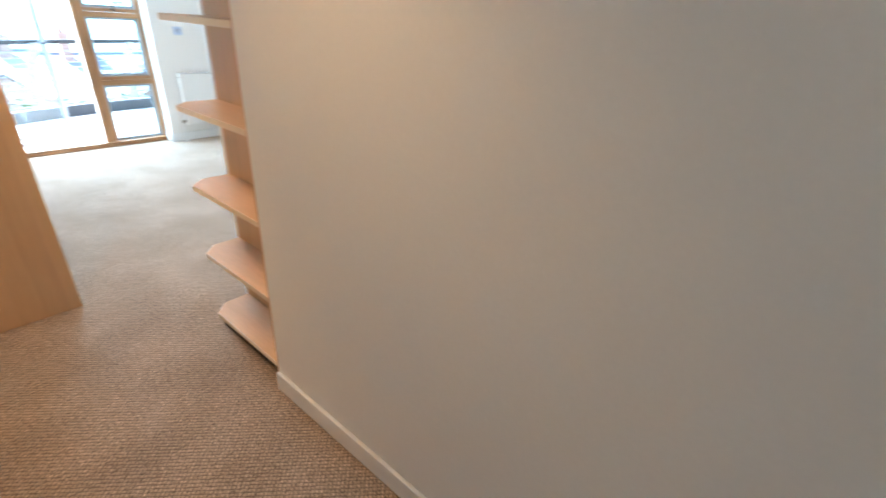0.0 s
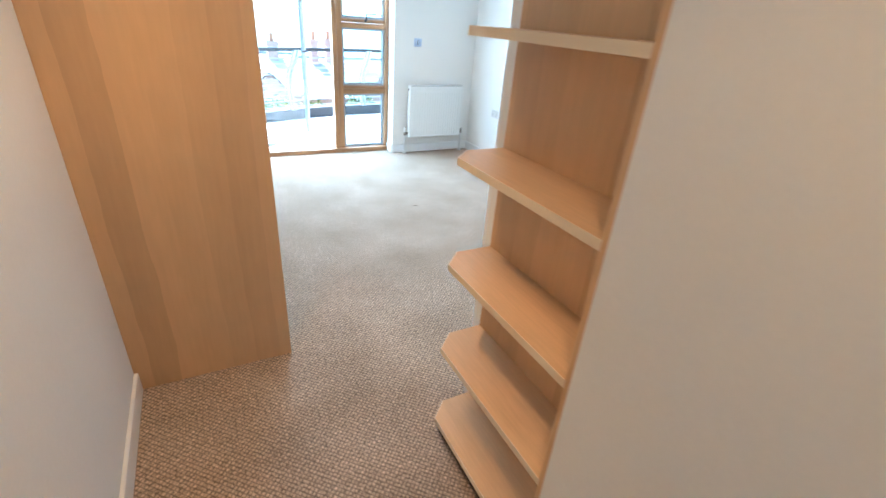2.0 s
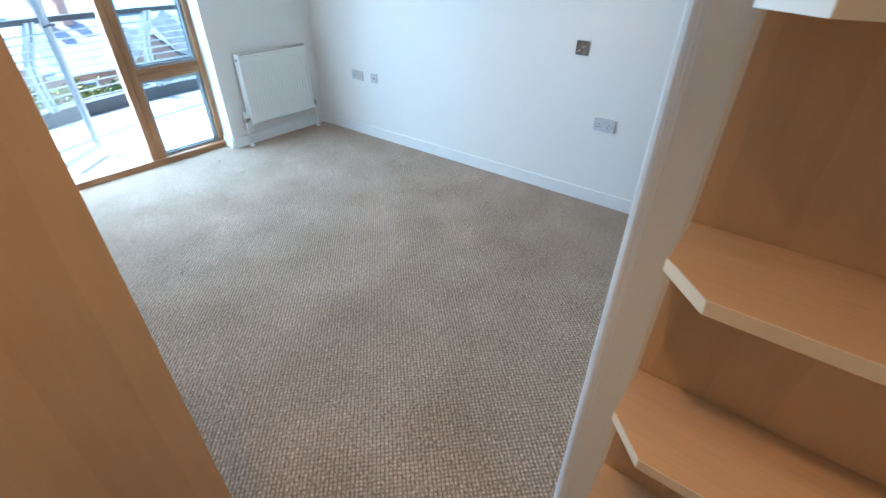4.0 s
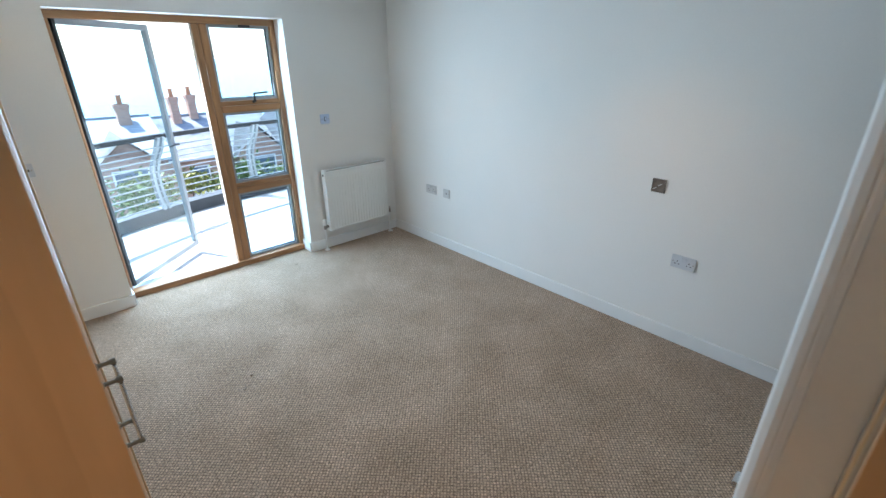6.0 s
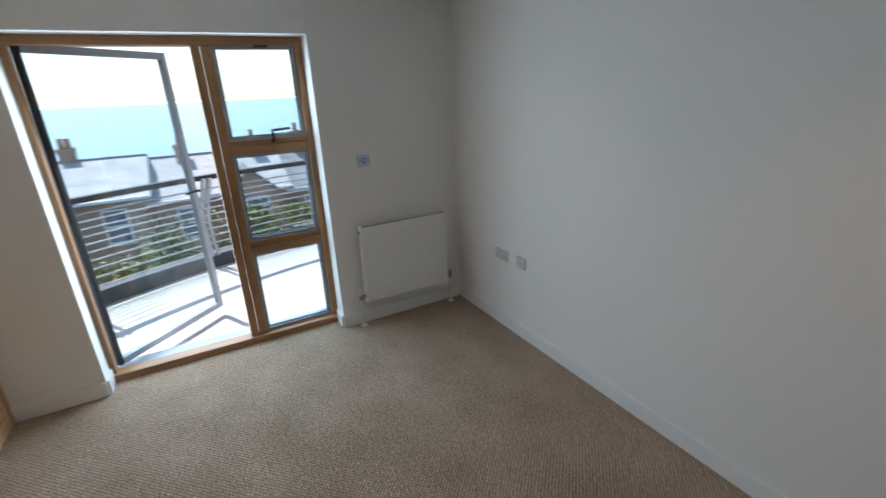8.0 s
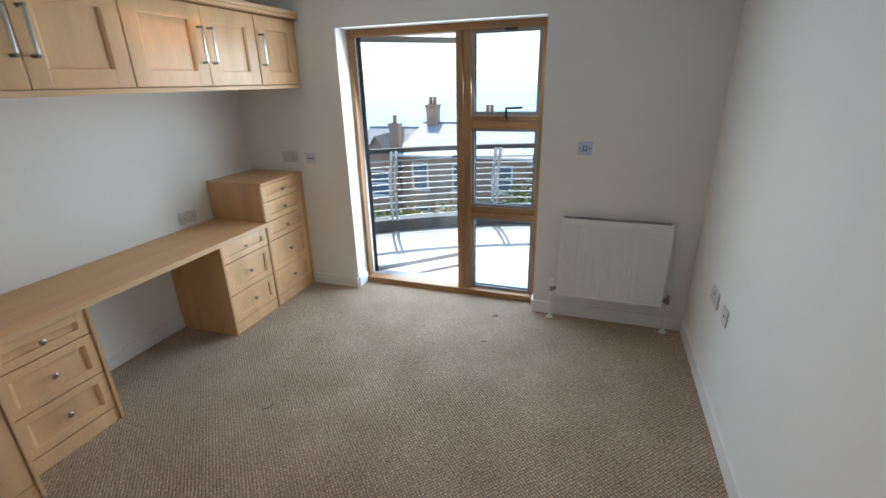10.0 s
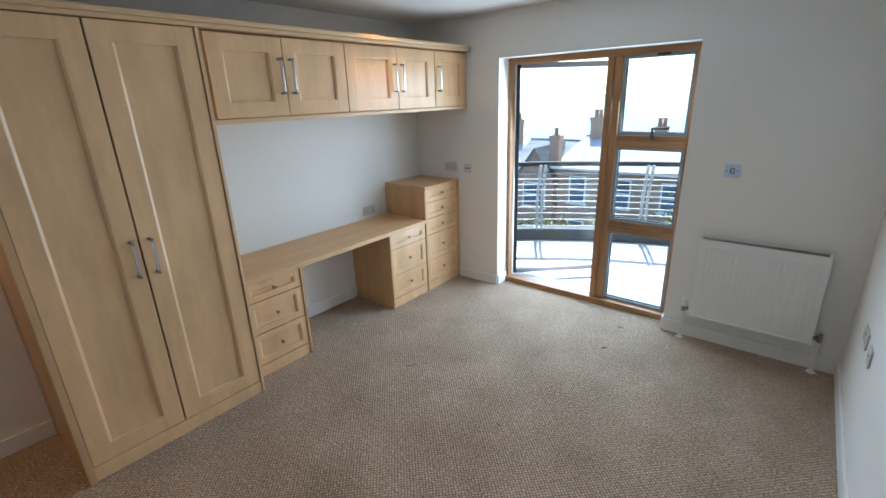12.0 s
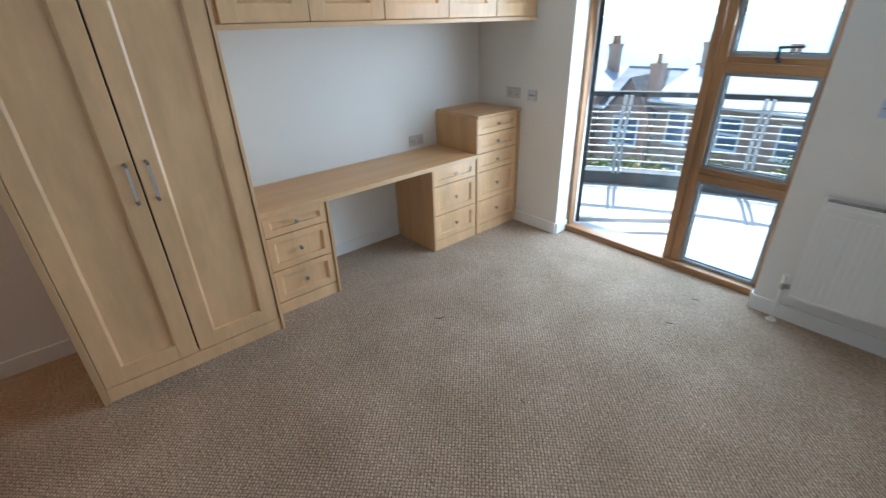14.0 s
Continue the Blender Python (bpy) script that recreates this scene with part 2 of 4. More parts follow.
def box(x0, x1, y0, y1, z0, z1, bev=0.0):
    return add_box(bmesh.new(), x0, x1, y0, y1, z0, z1, bev)


def add_rod(bm, a, b, r, seg=12, r2=None):
    a, b = Vector(a), Vector(b)
    d = b - a
    m = Matrix.Translation((a + b) / 2) @ d.to_track_quat("Z", "Y").to_matrix().to_4x4()
    bmesh.ops.create_cone(bm, cap_ends=True, segments=seg, radius1=r, radius2=r if r2 is None else r2, depth=d.length, matrix=m)
    return bm


def add_prism(bm, pts, z0, z1):
    """An upright prism over a plan polygon."""
    lo = [bm.verts.new((x, y, z0)) for x, y in pts]
    hi = [bm.verts.new((x, y, z1)) for x, y in pts]
    bm.faces.new(lo[::-1])
    bm.faces.new(hi)
    k = len(pts)
    for i in range(k):
        bm.faces.new((lo[i], lo[(i + 1) % k], hi[(i + 1) % k], hi[i]))
    return bm


def mesh_of(name, bm, material, smooth=False):
    bmesh.ops.recalc_face_normals(bm, faces=bm.faces)
    me = bpy.data.meshes.new(name)
    bm.to_mesh(me)
    bm.free()
    me.materials.append(material)
    if smooth:
        me.shade_smooth()
    return me


def solid(name, bm, material, label="", category="", kind="", group="", smooth=False):
    return tagged(new(name, mesh_of(name, bm, material, smooth)), label, category, group, kind)


def part(name, bm, material, parent, label="", smooth=False):
    ob = new(name, mesh_of(name, bm, material, smooth))
    ob.parent = parent
    ob.matrix_parent_inverse = parent.matrix_world.inverted()
    if label:
        ob["label"] = label
    return ob


def thing(name, at, label, category, group="", kind=""):
    e = new(name)
    e.location = at
    e.empty_display_size = 0.1
    e.matrix_world = Matrix.Translation(at)
    return tagged(e, label, category, group, kind)


# ---- the room's shell ----
XL, XR, YB, H = -3.54, 0.0, -3.855, 2.44
WX0, WX1, WZ = -2.58, -1.057, 2.08
CX, CY = -2.474, -4.62          # passage wall and its end
PX = -2.245                     # back of the bookcase recess
YE = -7.6                      # far end of the passage
T = 0.32                       # thickness of the window wall

solid("floor", box(XL - 0.3, XR + 0.3, YE - 0.3, T, -0.2, 0.0), M_CARPET, "beige woven loop-pile carpet over the whole floor", "carpet", "structure")
solid("ceiling", box(XL - 0.3, XR + 0.3, YE - 0.3, T, H, H + 0.2), M_CEIL, "plain white painted ceiling with recessed downlights", "ceiling", "structure")
bm = bmesh.new()
add_box(bm, XL - 0.3, WX0, 0, T, 0, H)
add_box(bm, WX1, XR + 0.3, 0, T, 0, H)
add_box(bm, WX0, WX1, 0, T, WZ, H)
solid("wall_window", bm, M_WALL, "cream painted wall around the balcony door", "wall", "structure")
solid("wall_right", box(XR, XR + 0.3, -5.7, 0, 0, H), M_WALL, "long plain cream painted wall", "wall", "structure")
solid("wall_left", box(XL - 0.3, XL, YE, 0, 0, H), M_WALL, "white painted wall behind the fitted furniture", "wall", "structure")
solid("wall_passage_end", box(XL - 0.3, XR + 0.3, YE - 0.3, YE, 0, H), M_WALL, "plain painted end wall of the passage", "wall", "structure")
# partition between the passage and the shower room, with the recess for the bookcase at its end
solid("wall_passage", box(CX, -2.215, YE, CY, 0, H), M_WALL, "plain beige painted passage wall", "wall", "structure")
solid("wall_recess", box(PX + 0.02, -2.14, CY, -3.936, 0, H), M_WALL, "plain painted wall behind the bookcase", "wall", "structure")
# wall with the doorway to the shower room beside the right wall
bm = bmesh.new()
add_box(bm, -2.14, -2.12, -3.955, -3.874, 0, H)
add_box(bm, -2.12, -1.34, -3.955, -3.874, 2.04, H)
add_box(bm, -1.34, -0.86, -3.955, YB, 0, H)
add_box(bm, -0.86, -0.03, -3.955, YB, 2.04, H)
solid("wall_back", bm, M_WALL, "white painted wall with two doorways", "wall", "structure")
solid("wall_shower_room", box(-2.14, XR, -5.8, -5.7, 0, H), M_WALL, "plain white shower room wall", "wall", "structure")
solid("shower_room_floor", box(-2.14, XR, -5.7, YB - 0.02, 0.0, 0.012), M_TILE, "pale glossy tiled shower room floor", "floor", "structure")


def skirting(name, x0, x1, y0, y1):
    solid(name, box(x0, x1, y0, y1, 0, 0.098, 0.004), M_TRIM, "white gloss painted skirting board", "skirting", "structure")


S = 0.016
skirting("baseboard_right", -S, 0, YB, 0)
skirting("baseboard_window_right", WX1, -S, -S, 0)
skirting("baseboard_reveal_right", WX1 - S, WX1, 0.0, 0.15)
skirting("baseboard_window_left", XL, WX0, -S, 0)
skirting("baseboard_reveal_left", WX0, WX0 + S, 0.0, 0.15)
skirting("baseboard_knee", XL, XL + S, -1.85, -0.992)
solid("wall_passage_left", box(XL + 0.001, XL + 0.014, YE, -3.2825, 0, H), M_WALL, "white painted passage wall", "wall", "structure")
skirting("baseboard_passage_left", XL + 0.014, XL + 0.014 + S, YE, -3.283)
skirting("baseboard_passage_right", CX - S, CX, YE, CY - 0.002)

# grooved white casing of the cupboard door at the end of the partition
EX, EY = -2.217, -3.873         # corner between the plaster and the casing
CASING = [(EX, EY), (EX - 0.0008, EY + 0.001), (EX - 0.0008, EY + 0.009), (EX + 0.0004, EY + 0.0105), (EX + 0.0004, EY + 0.012), (EX - 0.0004, EY + 0.0135),
          (EX + 0.001, EY + 0.022), (EX + 0.006, EY + 0.031), (EX + 0.014, EY + 0.035), (EX + 0.066, EY + 0.035), (EX + 0.066, EY)]
solid("trim_casing", add_prism(bmesh.new(), CASING, 0, 2.1), M_TRIM, "white gloss grooved casing on the wall corner", "door casing", "structure")
solid("trim_plaster_return", add_prism(bmesh.new(), [(-2.2180, -3.935), (-2.2195, -3.8735), (-2.145, -3.8735), (-2.145, -3.935)], 0, H), M_WALL, "narrow strip of painted plaster beside the bookcase", "wall", "structure")
solid("trim_recess_edge", box(-2.2290, -2.1900, -3.9405, -3.936, 0, 2.2, 0.001), M_PALE_EDGE, "thin pale maple edging beside the bookcase", "trim", "structure")
bm = bmesh.new()
add_box(bm, -0.93, -0.86, YB, YB + 0.018, 0, 2.11, 0.004)
add_box(bm, -0.86, -0.03, YB, YB + 0.018, 2.04, 2.11, 0.004)
solid("trim_door_frame", bm, M_TRIM, "white gloss door casing", "door casing", "structure")

door = thing("door_1", (-0.04, YB - 0.08, 0), "white painted door standing open into the shower room", "door", kind="structure")
part("leaf", box(-0.055, -0.015, YB - 0.86, YB - 0.09, 0.02, 2.02, 0.003), M_TRIM, door)
for z in (0.26, 1.05, 1.78):
    bm = bmesh.new()
    add_rod(bm, (-0.062, YB - 0.088, z - 0.05), (-0.062, YB - 0.088, z + 0.05), 0.007)
    add_box(bm, -0.058, -0.054, YB - 0.12, YB - 0.088, z - 0.05, z + 0.05)
    part("hinge", bm, M_STEEL, door, "steel butt hinge")
bm = bmesh.new()
add_rod(bm, (-0.055, YB - 0.78, 1.0), (-0.075, YB - 0.78, 1.0), 0.025)
add_rod(bm, (-0.07, YB - 0.78, 1.0), (-0.115, YB - 0.78, 1.0), 0.009)
add_rod(bm, (-0.11, YB - 0.785, 1.0), (-0.11, YB - 0.66, 1.0), 0.009)
part("door_handle", bm, M_CHROME, door, "chrome lever handle")

shut = thing("door_3", (-1.73, -3.9, 0), "closed white painted door with a chrome lever handle", "door", kind="structure")
part("leaf", box(-2.118, -1.342, -3.922, -3.882, 0.012, 2.036, 0.002), M_TRIM, shut)
bm = bmesh.new()
add_rod(bm, (-2.03, -3.882, 1.02), (-2.03, -3.872, 1.02), 0.026, 24)
add_rod(bm, (-2.03, -3.875, 1.02), (-2.03, -3.820, 1.02), 0.007, 16)
add_rod(bm, (-2.037, -3.822, 1.02), (-2.004, -3.822, 1.02), 0.007, 16)
part("door_handle", bm, M_CHROME, shut, "chrome lever handle")


# ---- balcony door and window in the opening ----
FY0, FY1 = 0.16, 0.23
MX0, MX1 = -1.712, -1.600
win = thing("window_1", (-1.82, 0.2, 0), "oak framed balcony door and side window, door open", "balcony door", kind="structure")
part("jamb", box(WX0, WX0 + 0.03, FY0, FY1, 0.05, WZ - 0.05, 0.004), M_OAK, win)
part("jamb", box(WX1 - 0.045, WX1, FY0, FY1, 0.05, WZ - 0.05, 0.004), M_OAK, win)
part("head", box(WX0, WX1, FY0, FY1, WZ - 0.05, WZ, 0.004), M_OAK_H, win)
part("sill", box(WX0, WX1, FY0 - 0.03, FY1, 0.0, 0.05, 0.006), M_OAK_H, win)
bm = bmesh.new()
add_box(bm, MX0, -1.660, FY0, FY1, 0.05, WZ - 0.05, 0.005)
add_box(bm, -1.656, MX1, FY0 + 0.006, FY1, 0.05, WZ - 0.05, 0.005)
part("mullion", bm, M_OAK, win)
for z0, z1 in ((1.365, 1.455), (0.675, 0.765)):
    bm = bmesh.new()
    add_box(bm, MX1, WX1 - 0.045, FY0 + 0.004, FY1, z0, z0 + 0.052, 0.004)
    add_box(bm, MX1, WX1 - 0.045, FY0 + 0.012, FY1, z0 + 0.054, z1, 0.004)
    part("transom", bm, M_OAK_H, win)
for z0, z1 in ((0.05, 0.675), (0.765, 1.365), (1.455, WZ - 0.05)):
    x0, x1 = MX1, WX1 - 0.045
    bm = bmesh.new()
    w = 0.022
    add_box(bm, x0, x0 + w, 0.19, 0.235, z0, z1)
    add_box(bm, x1 - w, x1, 0.19, 0.235, z0, z1)
    add_box(bm, x0 + w, x1 - w, 0.19, 0.235, z0, z0 + w)
    add_box(bm, x0 + w, x1 - w, 0.19, 0.235, z1 - w, z1)
    part("casement", bm, M_ALU, win, "grey aluminium casement edge")
    bm = bmesh.new()
    for k in (0.0, 0.012):
        add_box(bm, x0 + w, x0 + w + 0.006, 0.205 + k, 0.210 + k, z0 + w, z1 - w)
        add_box(bm, x0 + w, x1 - w, 0.205 + k, 0.210 + k, z0 + w, z0 + w + 0.006)
        add_box(bm, x1 - w - 0.006, x1 - w, 0.205 + k, 0.210 + k, z0 + w, z1 - w)
    part("gasket", bm, M_BLACK, win)
    g = part("pane", box(x0 + w, x1 - w, 0.213, 0.217, z0 + w, z1 - w), M_GLASS, win)
    g.visible_shadow = False
bm = bmesh.new()
add_rod(bm, (-1.33, 0.17, 1.44), (-1.33, 0.13, 1.455), 0.012)
add_rod(bm, (-1.33, 0.135, 1.45), (-1.33, 0.13, 1.512), 0.008)
add_rod(bm, (-1.338, 0.13, 1.510), (-1.215, 0.13, 1.516), 0.008)
part("window_handle", bm, M_BLACK, win, "black lever handle")
part("vent", box(-1.36, -1.27, 0.15, 0.165, 2.015, 2.03, 0.002), M_BLACK, win)

# door leaf, hinged at the jamb, swung out over the balcony
LW = 0.918
leaf = new("door_2")
tagged(leaf, "glazed aluminium balcony door leaf standing open outwards", "balcony door", kind="structure")
st = 0.028
bm = bmesh.new()
add_box(bm, 0, st, -0.02, 0.02, 0, 1.985, 0.003)
part("hinge_stile", bm, M_BLACK, leaf)
part("lock_stile", box(LW - 0.042, LW, -0.022, 0.022, 0, 1.985, 0.004), M_ALU, leaf)
part("bottom_rail", box(st, LW - 0.042, -0.022, 0.022, 0, 0.045, 0.004), M_ALU, leaf)
part("top_rail", box(st, LW - 0.042, -0.022, 0.022, 1.94, 1.985, 0.004), M_ALU, leaf)
g = part("pane", box(st, LW - 0.042, -0.004, 0.004, 0.045, 1.94), M_GLASS, leaf)
g.visible_shadow = False
bm = bmesh.new()
add_rod(bm, (LW - 0.02, -0.03, 1.0), (LW - 0.02, -0.07, 1.0), 0.009)
add_rod(bm, (LW - 0.02, -0.065, 1.005), (LW - 0.14, -0.065, 1.0), 0.008)
part("door_handle", bm, M_BLACK, leaf, "black lever handle")
leaf.matrix_world = pose(-2.544, 0.245, 0.06, 0, 0, 42.5)


# ---- fitted furniture ----
def bar_handle(x, y, z0, z1, parent):
    """A flat brushed bar on two posts, on a front facing +x."""
    bm = bmesh.new()
    add_box(bm, x + 0.028, x + 0.036, y - 0.0075, y + 0.0075, z0 + 0.016, z1 - 0.016, 0.003)
    part("handle", bm, M_CHROME, parent, "brushed chrome bar handle")
    for z in (z0 + 0.008, z1 - 0.008):
        bm = bmesh.new()
        add_rod(bm, (x, y, z), (x + 0.034, y, z), 0.005)
        add_rod(bm, (x, y, z), (x + 0.004, y, z), 0.009)
        add_rod(bm, (x + 0.026, y, z), (x + 0.0375, y, z), 0.008)
        part("handle_post", bm, M_KNOB, parent, "dark nickel handle end post")


def shaker(name, x, y0, y1, z0, z1, w, parent, deep=0.015):
    """A framed front facing +x: a recessed panel with a stile at each side and a rail above and below."""
    t = 0.02
    front = part(name, box(x - t, x - deep, y0 + w - 0.003, y1 - w + 0.003, z0 + w - 0.003, z1 - w + 0.003), M_DOOR, parent)
    for y, s in ((y0, 1), (y1, -1)):
        a, b = sorted((y, y + s * w))
        bm = add_box(bmesh.new(), x - t, x, a, b, z0, z1, 0.003)
        e = y + s * w
        # sloping bead along the stile's inner edge, tilted to glint at the camera
        add_prism(bm, [(x - 0.0012, e - s * 0.004), (x - 0.0012, e), (x - 0.0078, e + s * 0.011), (x - t, e + s * 0.011), (x - t, e - s * 0.004)][::s], z0 + w, z1 - w)
        part("stile", bm, M_DOOR, front)
    for z in (z0, z1 - w):
        part("rail", box(x - t, x - 0.0008, y0 + w - 0.004, y1 - w + 0.004, z, z + w, 0.003), M_DOOR, front)
    return front


def knob(x, y, z, parent):
    bm = bmesh.new()
    add_rod(bm, (x, y, z), (x + 0.014, y, z), 0.005)
    add_rod(bm, (x + 0.012, y, z), (x + 0.022, y, z), 0.009, 14, 0.015)
    add_rod(bm, (x + 0.022, y, z), (x + 0.026, y, z), 0.015, 14, 0.009)
    part("knob", bm, M_KNOB, parent, "round nickel knob")


FX = -2.893
ward = thing("wardrobe", (-3.2, -2.82, 0), "tall pale maple fitted wardrobe with two closed doors", "wardrobe")
part("side_panel", box(XL + 0.002, FX + 0.010, -3.281, -3.250, 0, 2.15, 0.002), M_VENEER, ward)
part("side_panel", box(XL + 0.002, FX + 0.006, -2.347, -2.330, 0, 2.15, 0.002), M_EDGE, ward)
# near-black body: shade behind the doors is put into its colour
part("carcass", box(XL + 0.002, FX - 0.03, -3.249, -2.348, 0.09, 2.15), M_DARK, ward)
part("plinth", box(XL + 0.002, FX - 0.002, -3.249, -2.348, 0, 0.082, 0.002), M_DOOR, ward)
for y0, y1, hy in ((-3.247, -2.8135, -2.848), (-2.8055, -2.352, -2.764)):
    d = shaker("door", FX, y0, y1, 0.087, 2.147, 0.092, ward)
    bar_handle(FX, hy, 0.975, 1.165, d)

UX = -2.925
for y0, y1, splits in ((-2.327, -1.380, (-1.846,)), (-1.376, -0.444, (-0.884,)), (-0.440, -0.004, ())):
    cab = thing("wall_cabinet", (-3.2, (y0 + y1) / 2, 1.7), "pale maple overhead cabinet with framed doors", "cabinet", "overhead cabinets")
    part("carcass", box(XL + 0.002, UX - 0.022, y0, y1, 1.702, 2.148, 0.002), M_MAPLE_FLAT, cab)
    ys = [y0, *splits, y1]
    for i in range(len(ys) - 1):
        d = shaker("door", UX, ys[i] + 0.002 + (0.03 if i == 0 and y0 < -2.3 else 0), ys[i + 1] - 0.002, 1.704, 2.140, 0.085, cab)
        hy = ys[i + 1] - 0.035 if (i == 0 and len(ys) == 3) else ys[i] + 0.042
        bar_handle(UX, hy, 1.825, 2.03, d)
solid("light_pelmet", box(UX - 0.05, UX + 0.012, -2.328, -0.003, 1.676, 1.700, 0.003), M_EDGE, "maple strip under the overhead cabinets", "pelmet")
bm = bmesh.new()
add_box(bm, XL + 0.002, FX + 0.012, -3.284, -0.003, 2.152, 2.172, 0.003)
add_box(bm, FX - 0.06, FX + 0.022, -3.294, -0.003, 2.173, 2.200, 0.008)
solid("cornice", bm, M_EDGE, "maple cornice running over wardrobe and cabinets", "cornice")

DX = -3.04


def drawers(name, label, y0, y1, zs, top, sides):
    """A drawer unit with framed fronts, a plinth and end panels (y0 and y1 edge widths)."""
    u = thing(name, (-3.3, (y0 + y1) / 2, 0), label, "drawer unit", "bedroom drawer units")
    a, b = sides
    if a:
        part("side_panel", box(XL + 0.002, DX + 0.008, y0, y0 + a, 0, top, 0.002), M_MAPLE, u)
    if b:
        part("side_panel", box(XL + 0.002, DX + 0.008, y1 - b, y1, 0, top, 0.002), M_MAPLE, u)
    # body painted near-black so that the drawer gaps look shaded
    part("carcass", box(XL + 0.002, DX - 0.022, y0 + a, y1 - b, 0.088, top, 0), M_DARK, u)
    part("plinth", box(XL + 0.002, DX - 0.002, y0 + a, y1 - b, 0, 0.083, 0.002), M_DOOR, u)
    for z0, z1 in zip(zs[:-1], zs[1:]):
        d = shaker("drawer", DX, y0 + a + 0.003, y1 - b - 0.003, z0 + 0.003, z1 - 0.003, 0.045, u)
        knob(DX - 0.008, (y0 + a + y1 - b) / 2, (z0 + z1) / 2, d)
    return u


drawers("drawer_unit", "three-drawer pale maple unit under the desk beside the wardrobe", -2.328, -1.852, (0.087, 0.315, 0.545, 0.682), 0.684, (0.04, 0.018))
drawers("drawer_unit", "three-drawer pale maple unit under the desk beside the tall chest", -0.990, -0.514, (0.087, 0.302, 0.545, 0.682), 0.684, (0.018, 0.006))
tall = drawers("tall_drawer_unit", "tall five-drawer pale maple chest by the window wall", -0.512, -0.003, (0.087, 0.302, 0.556, 0.712, 0.866, 0.996), 0.998, (0.008, 0.03))
part("top", box(XL + 0.002, DX + 0.014, -0.514, -0.003, 0.999, 1.018, 0.003), M_MAPLE_FLAT, tall)
part("side_board", box(XL + 0.002, DX + 0.004, -0.519, -0.5125, 0.722, 0.998, 0.001), M_MAPLE, tall)
desk = thing("desktop", (-3.29, -1.42, 0.686), "long maple laminate desktop across two drawer units", "desk")
part("top", box(XL + 0.002, DX + 0.0175, -2.328, -0.520, 0.686, 0.720, 0.003), M_MAPLE_FLAT, desk)
part("edge_band", box(DX + 0.0178, DX + 0.020, -2.3275, -0.5205, 0.6865, 0.7195, 0.0008), M_EDGE, desk, "pale maple edge band")

# bookcase in the end of the partition
bc = thing("bookcase", (-2.3, -4.3, 0), "open maple bookcase with clipped-corner shelves, empty", "bookcase")
part("back_panel", box(PX - 0.002, PX + 0.018, CY + 0.02, -3.946, 0.0, 2.2, 0.001), M_VENEER, bc)
part("side_panel", box(CX + 0.004, PX + 0.018, CY + 0.001, CY + 0.019, 0.0, 2.2, 0.002), M_MAPLE, bc)
for z in (0.104, 0.462, 0.815, 1.174, 1.521):
    bm = bmesh.new()
    add_prism(bm, [(PX - 0.003, CY + 0.021), (-2.453, CY + 0.021), (-2.453, -4.015), (-2.383, -3.947), (PX - 0.003, -3.947)], z - 0.022, z)
    sh = part("shelf", bm, M_MAPLE_FLAT, bc)
    bm = bmesh.new()
    add_prism(bm, [(-2.4533, CY + 0.021), (-2.4533, -4.0150), (-2.4555, -4.0141), (-2.4555, CY + 0.021)], z - 0.0225, z + 0.0005)
    add_prism(bm, [(-2.4555, -4.0141), (-2.4533, -4.0150), (-2.3833, -3.9468), (-2.3850, -3.9452)], z - 0.0225, z + 0.0005)
    part("edge_band", bm, M_PALE_EDGE, sh, "pale maple edge band")
# added near-black block paints the shade under the lowest shelf
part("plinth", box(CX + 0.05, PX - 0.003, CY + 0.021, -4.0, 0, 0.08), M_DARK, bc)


# ---- lamps in the ceiling ----
def downlight(x, y, power, color, beam=110):
    d = thing("downlight", (x, y, H), "small round recessed downlight, lit; some added unseen", "downlight", "ceiling downlights")
    bm = bmesh.new()
    bmesh.ops.create_circle(bm, segments=28, radius=0.032, matrix=Matrix.Translation((x, y, H - 0.004)))
    inner = list(bm.edges)
    g = bmesh.ops.extrude_edge_only(bm, edges=inner)
    vs = [v for v in g["geom"] if isinstance(v, bmesh.types.BMVert)]
    for v in vs:
        v.co = Vector((x + (v.co.x - x) * 1.24, y + (v.co.y - y) * 1.24, H - 0.001))
    part("bezel", bm, M_CHROME, d)
    part("lens", add_rod(bmesh.new(), (x, y, H - 0.001), (x, y, H - 0.003), 0.031, 24), M_LAMP, d)
    lamp = new("downlight_lamp", bpy.data.lights.new("downlight_lamp", "SPOT"))
    lamp.data.energy, lamp.data.color, lamp.data.spot_size, lamp.data.spot_blend = power, color, radians(beam), 0.8
    lamp.data.shadow_soft_size = 0.03
    lamp.matrix_world = Matrix.Translation((x, y, H - 0.02))


WARM = (1.0, 0.53, 0.19)
downlight(-3.14, -3.84, 7.2, WARM, 86)
downlight(-2.95, -5.15, 3.3, WARM, 102)
# out of view, added to warm the near passage wall
downlight(-3.0, -6.7, 0.3, WARM, 120)
downlight(-2.74, -1.08, 2.2, WARM)
# two unseen lamps of an assumed grid; the second brightens the carpet
downlight(-0.85, -1.08, 2, WARM)
downlight(-0.85, -2.8, 4.4, WARM)


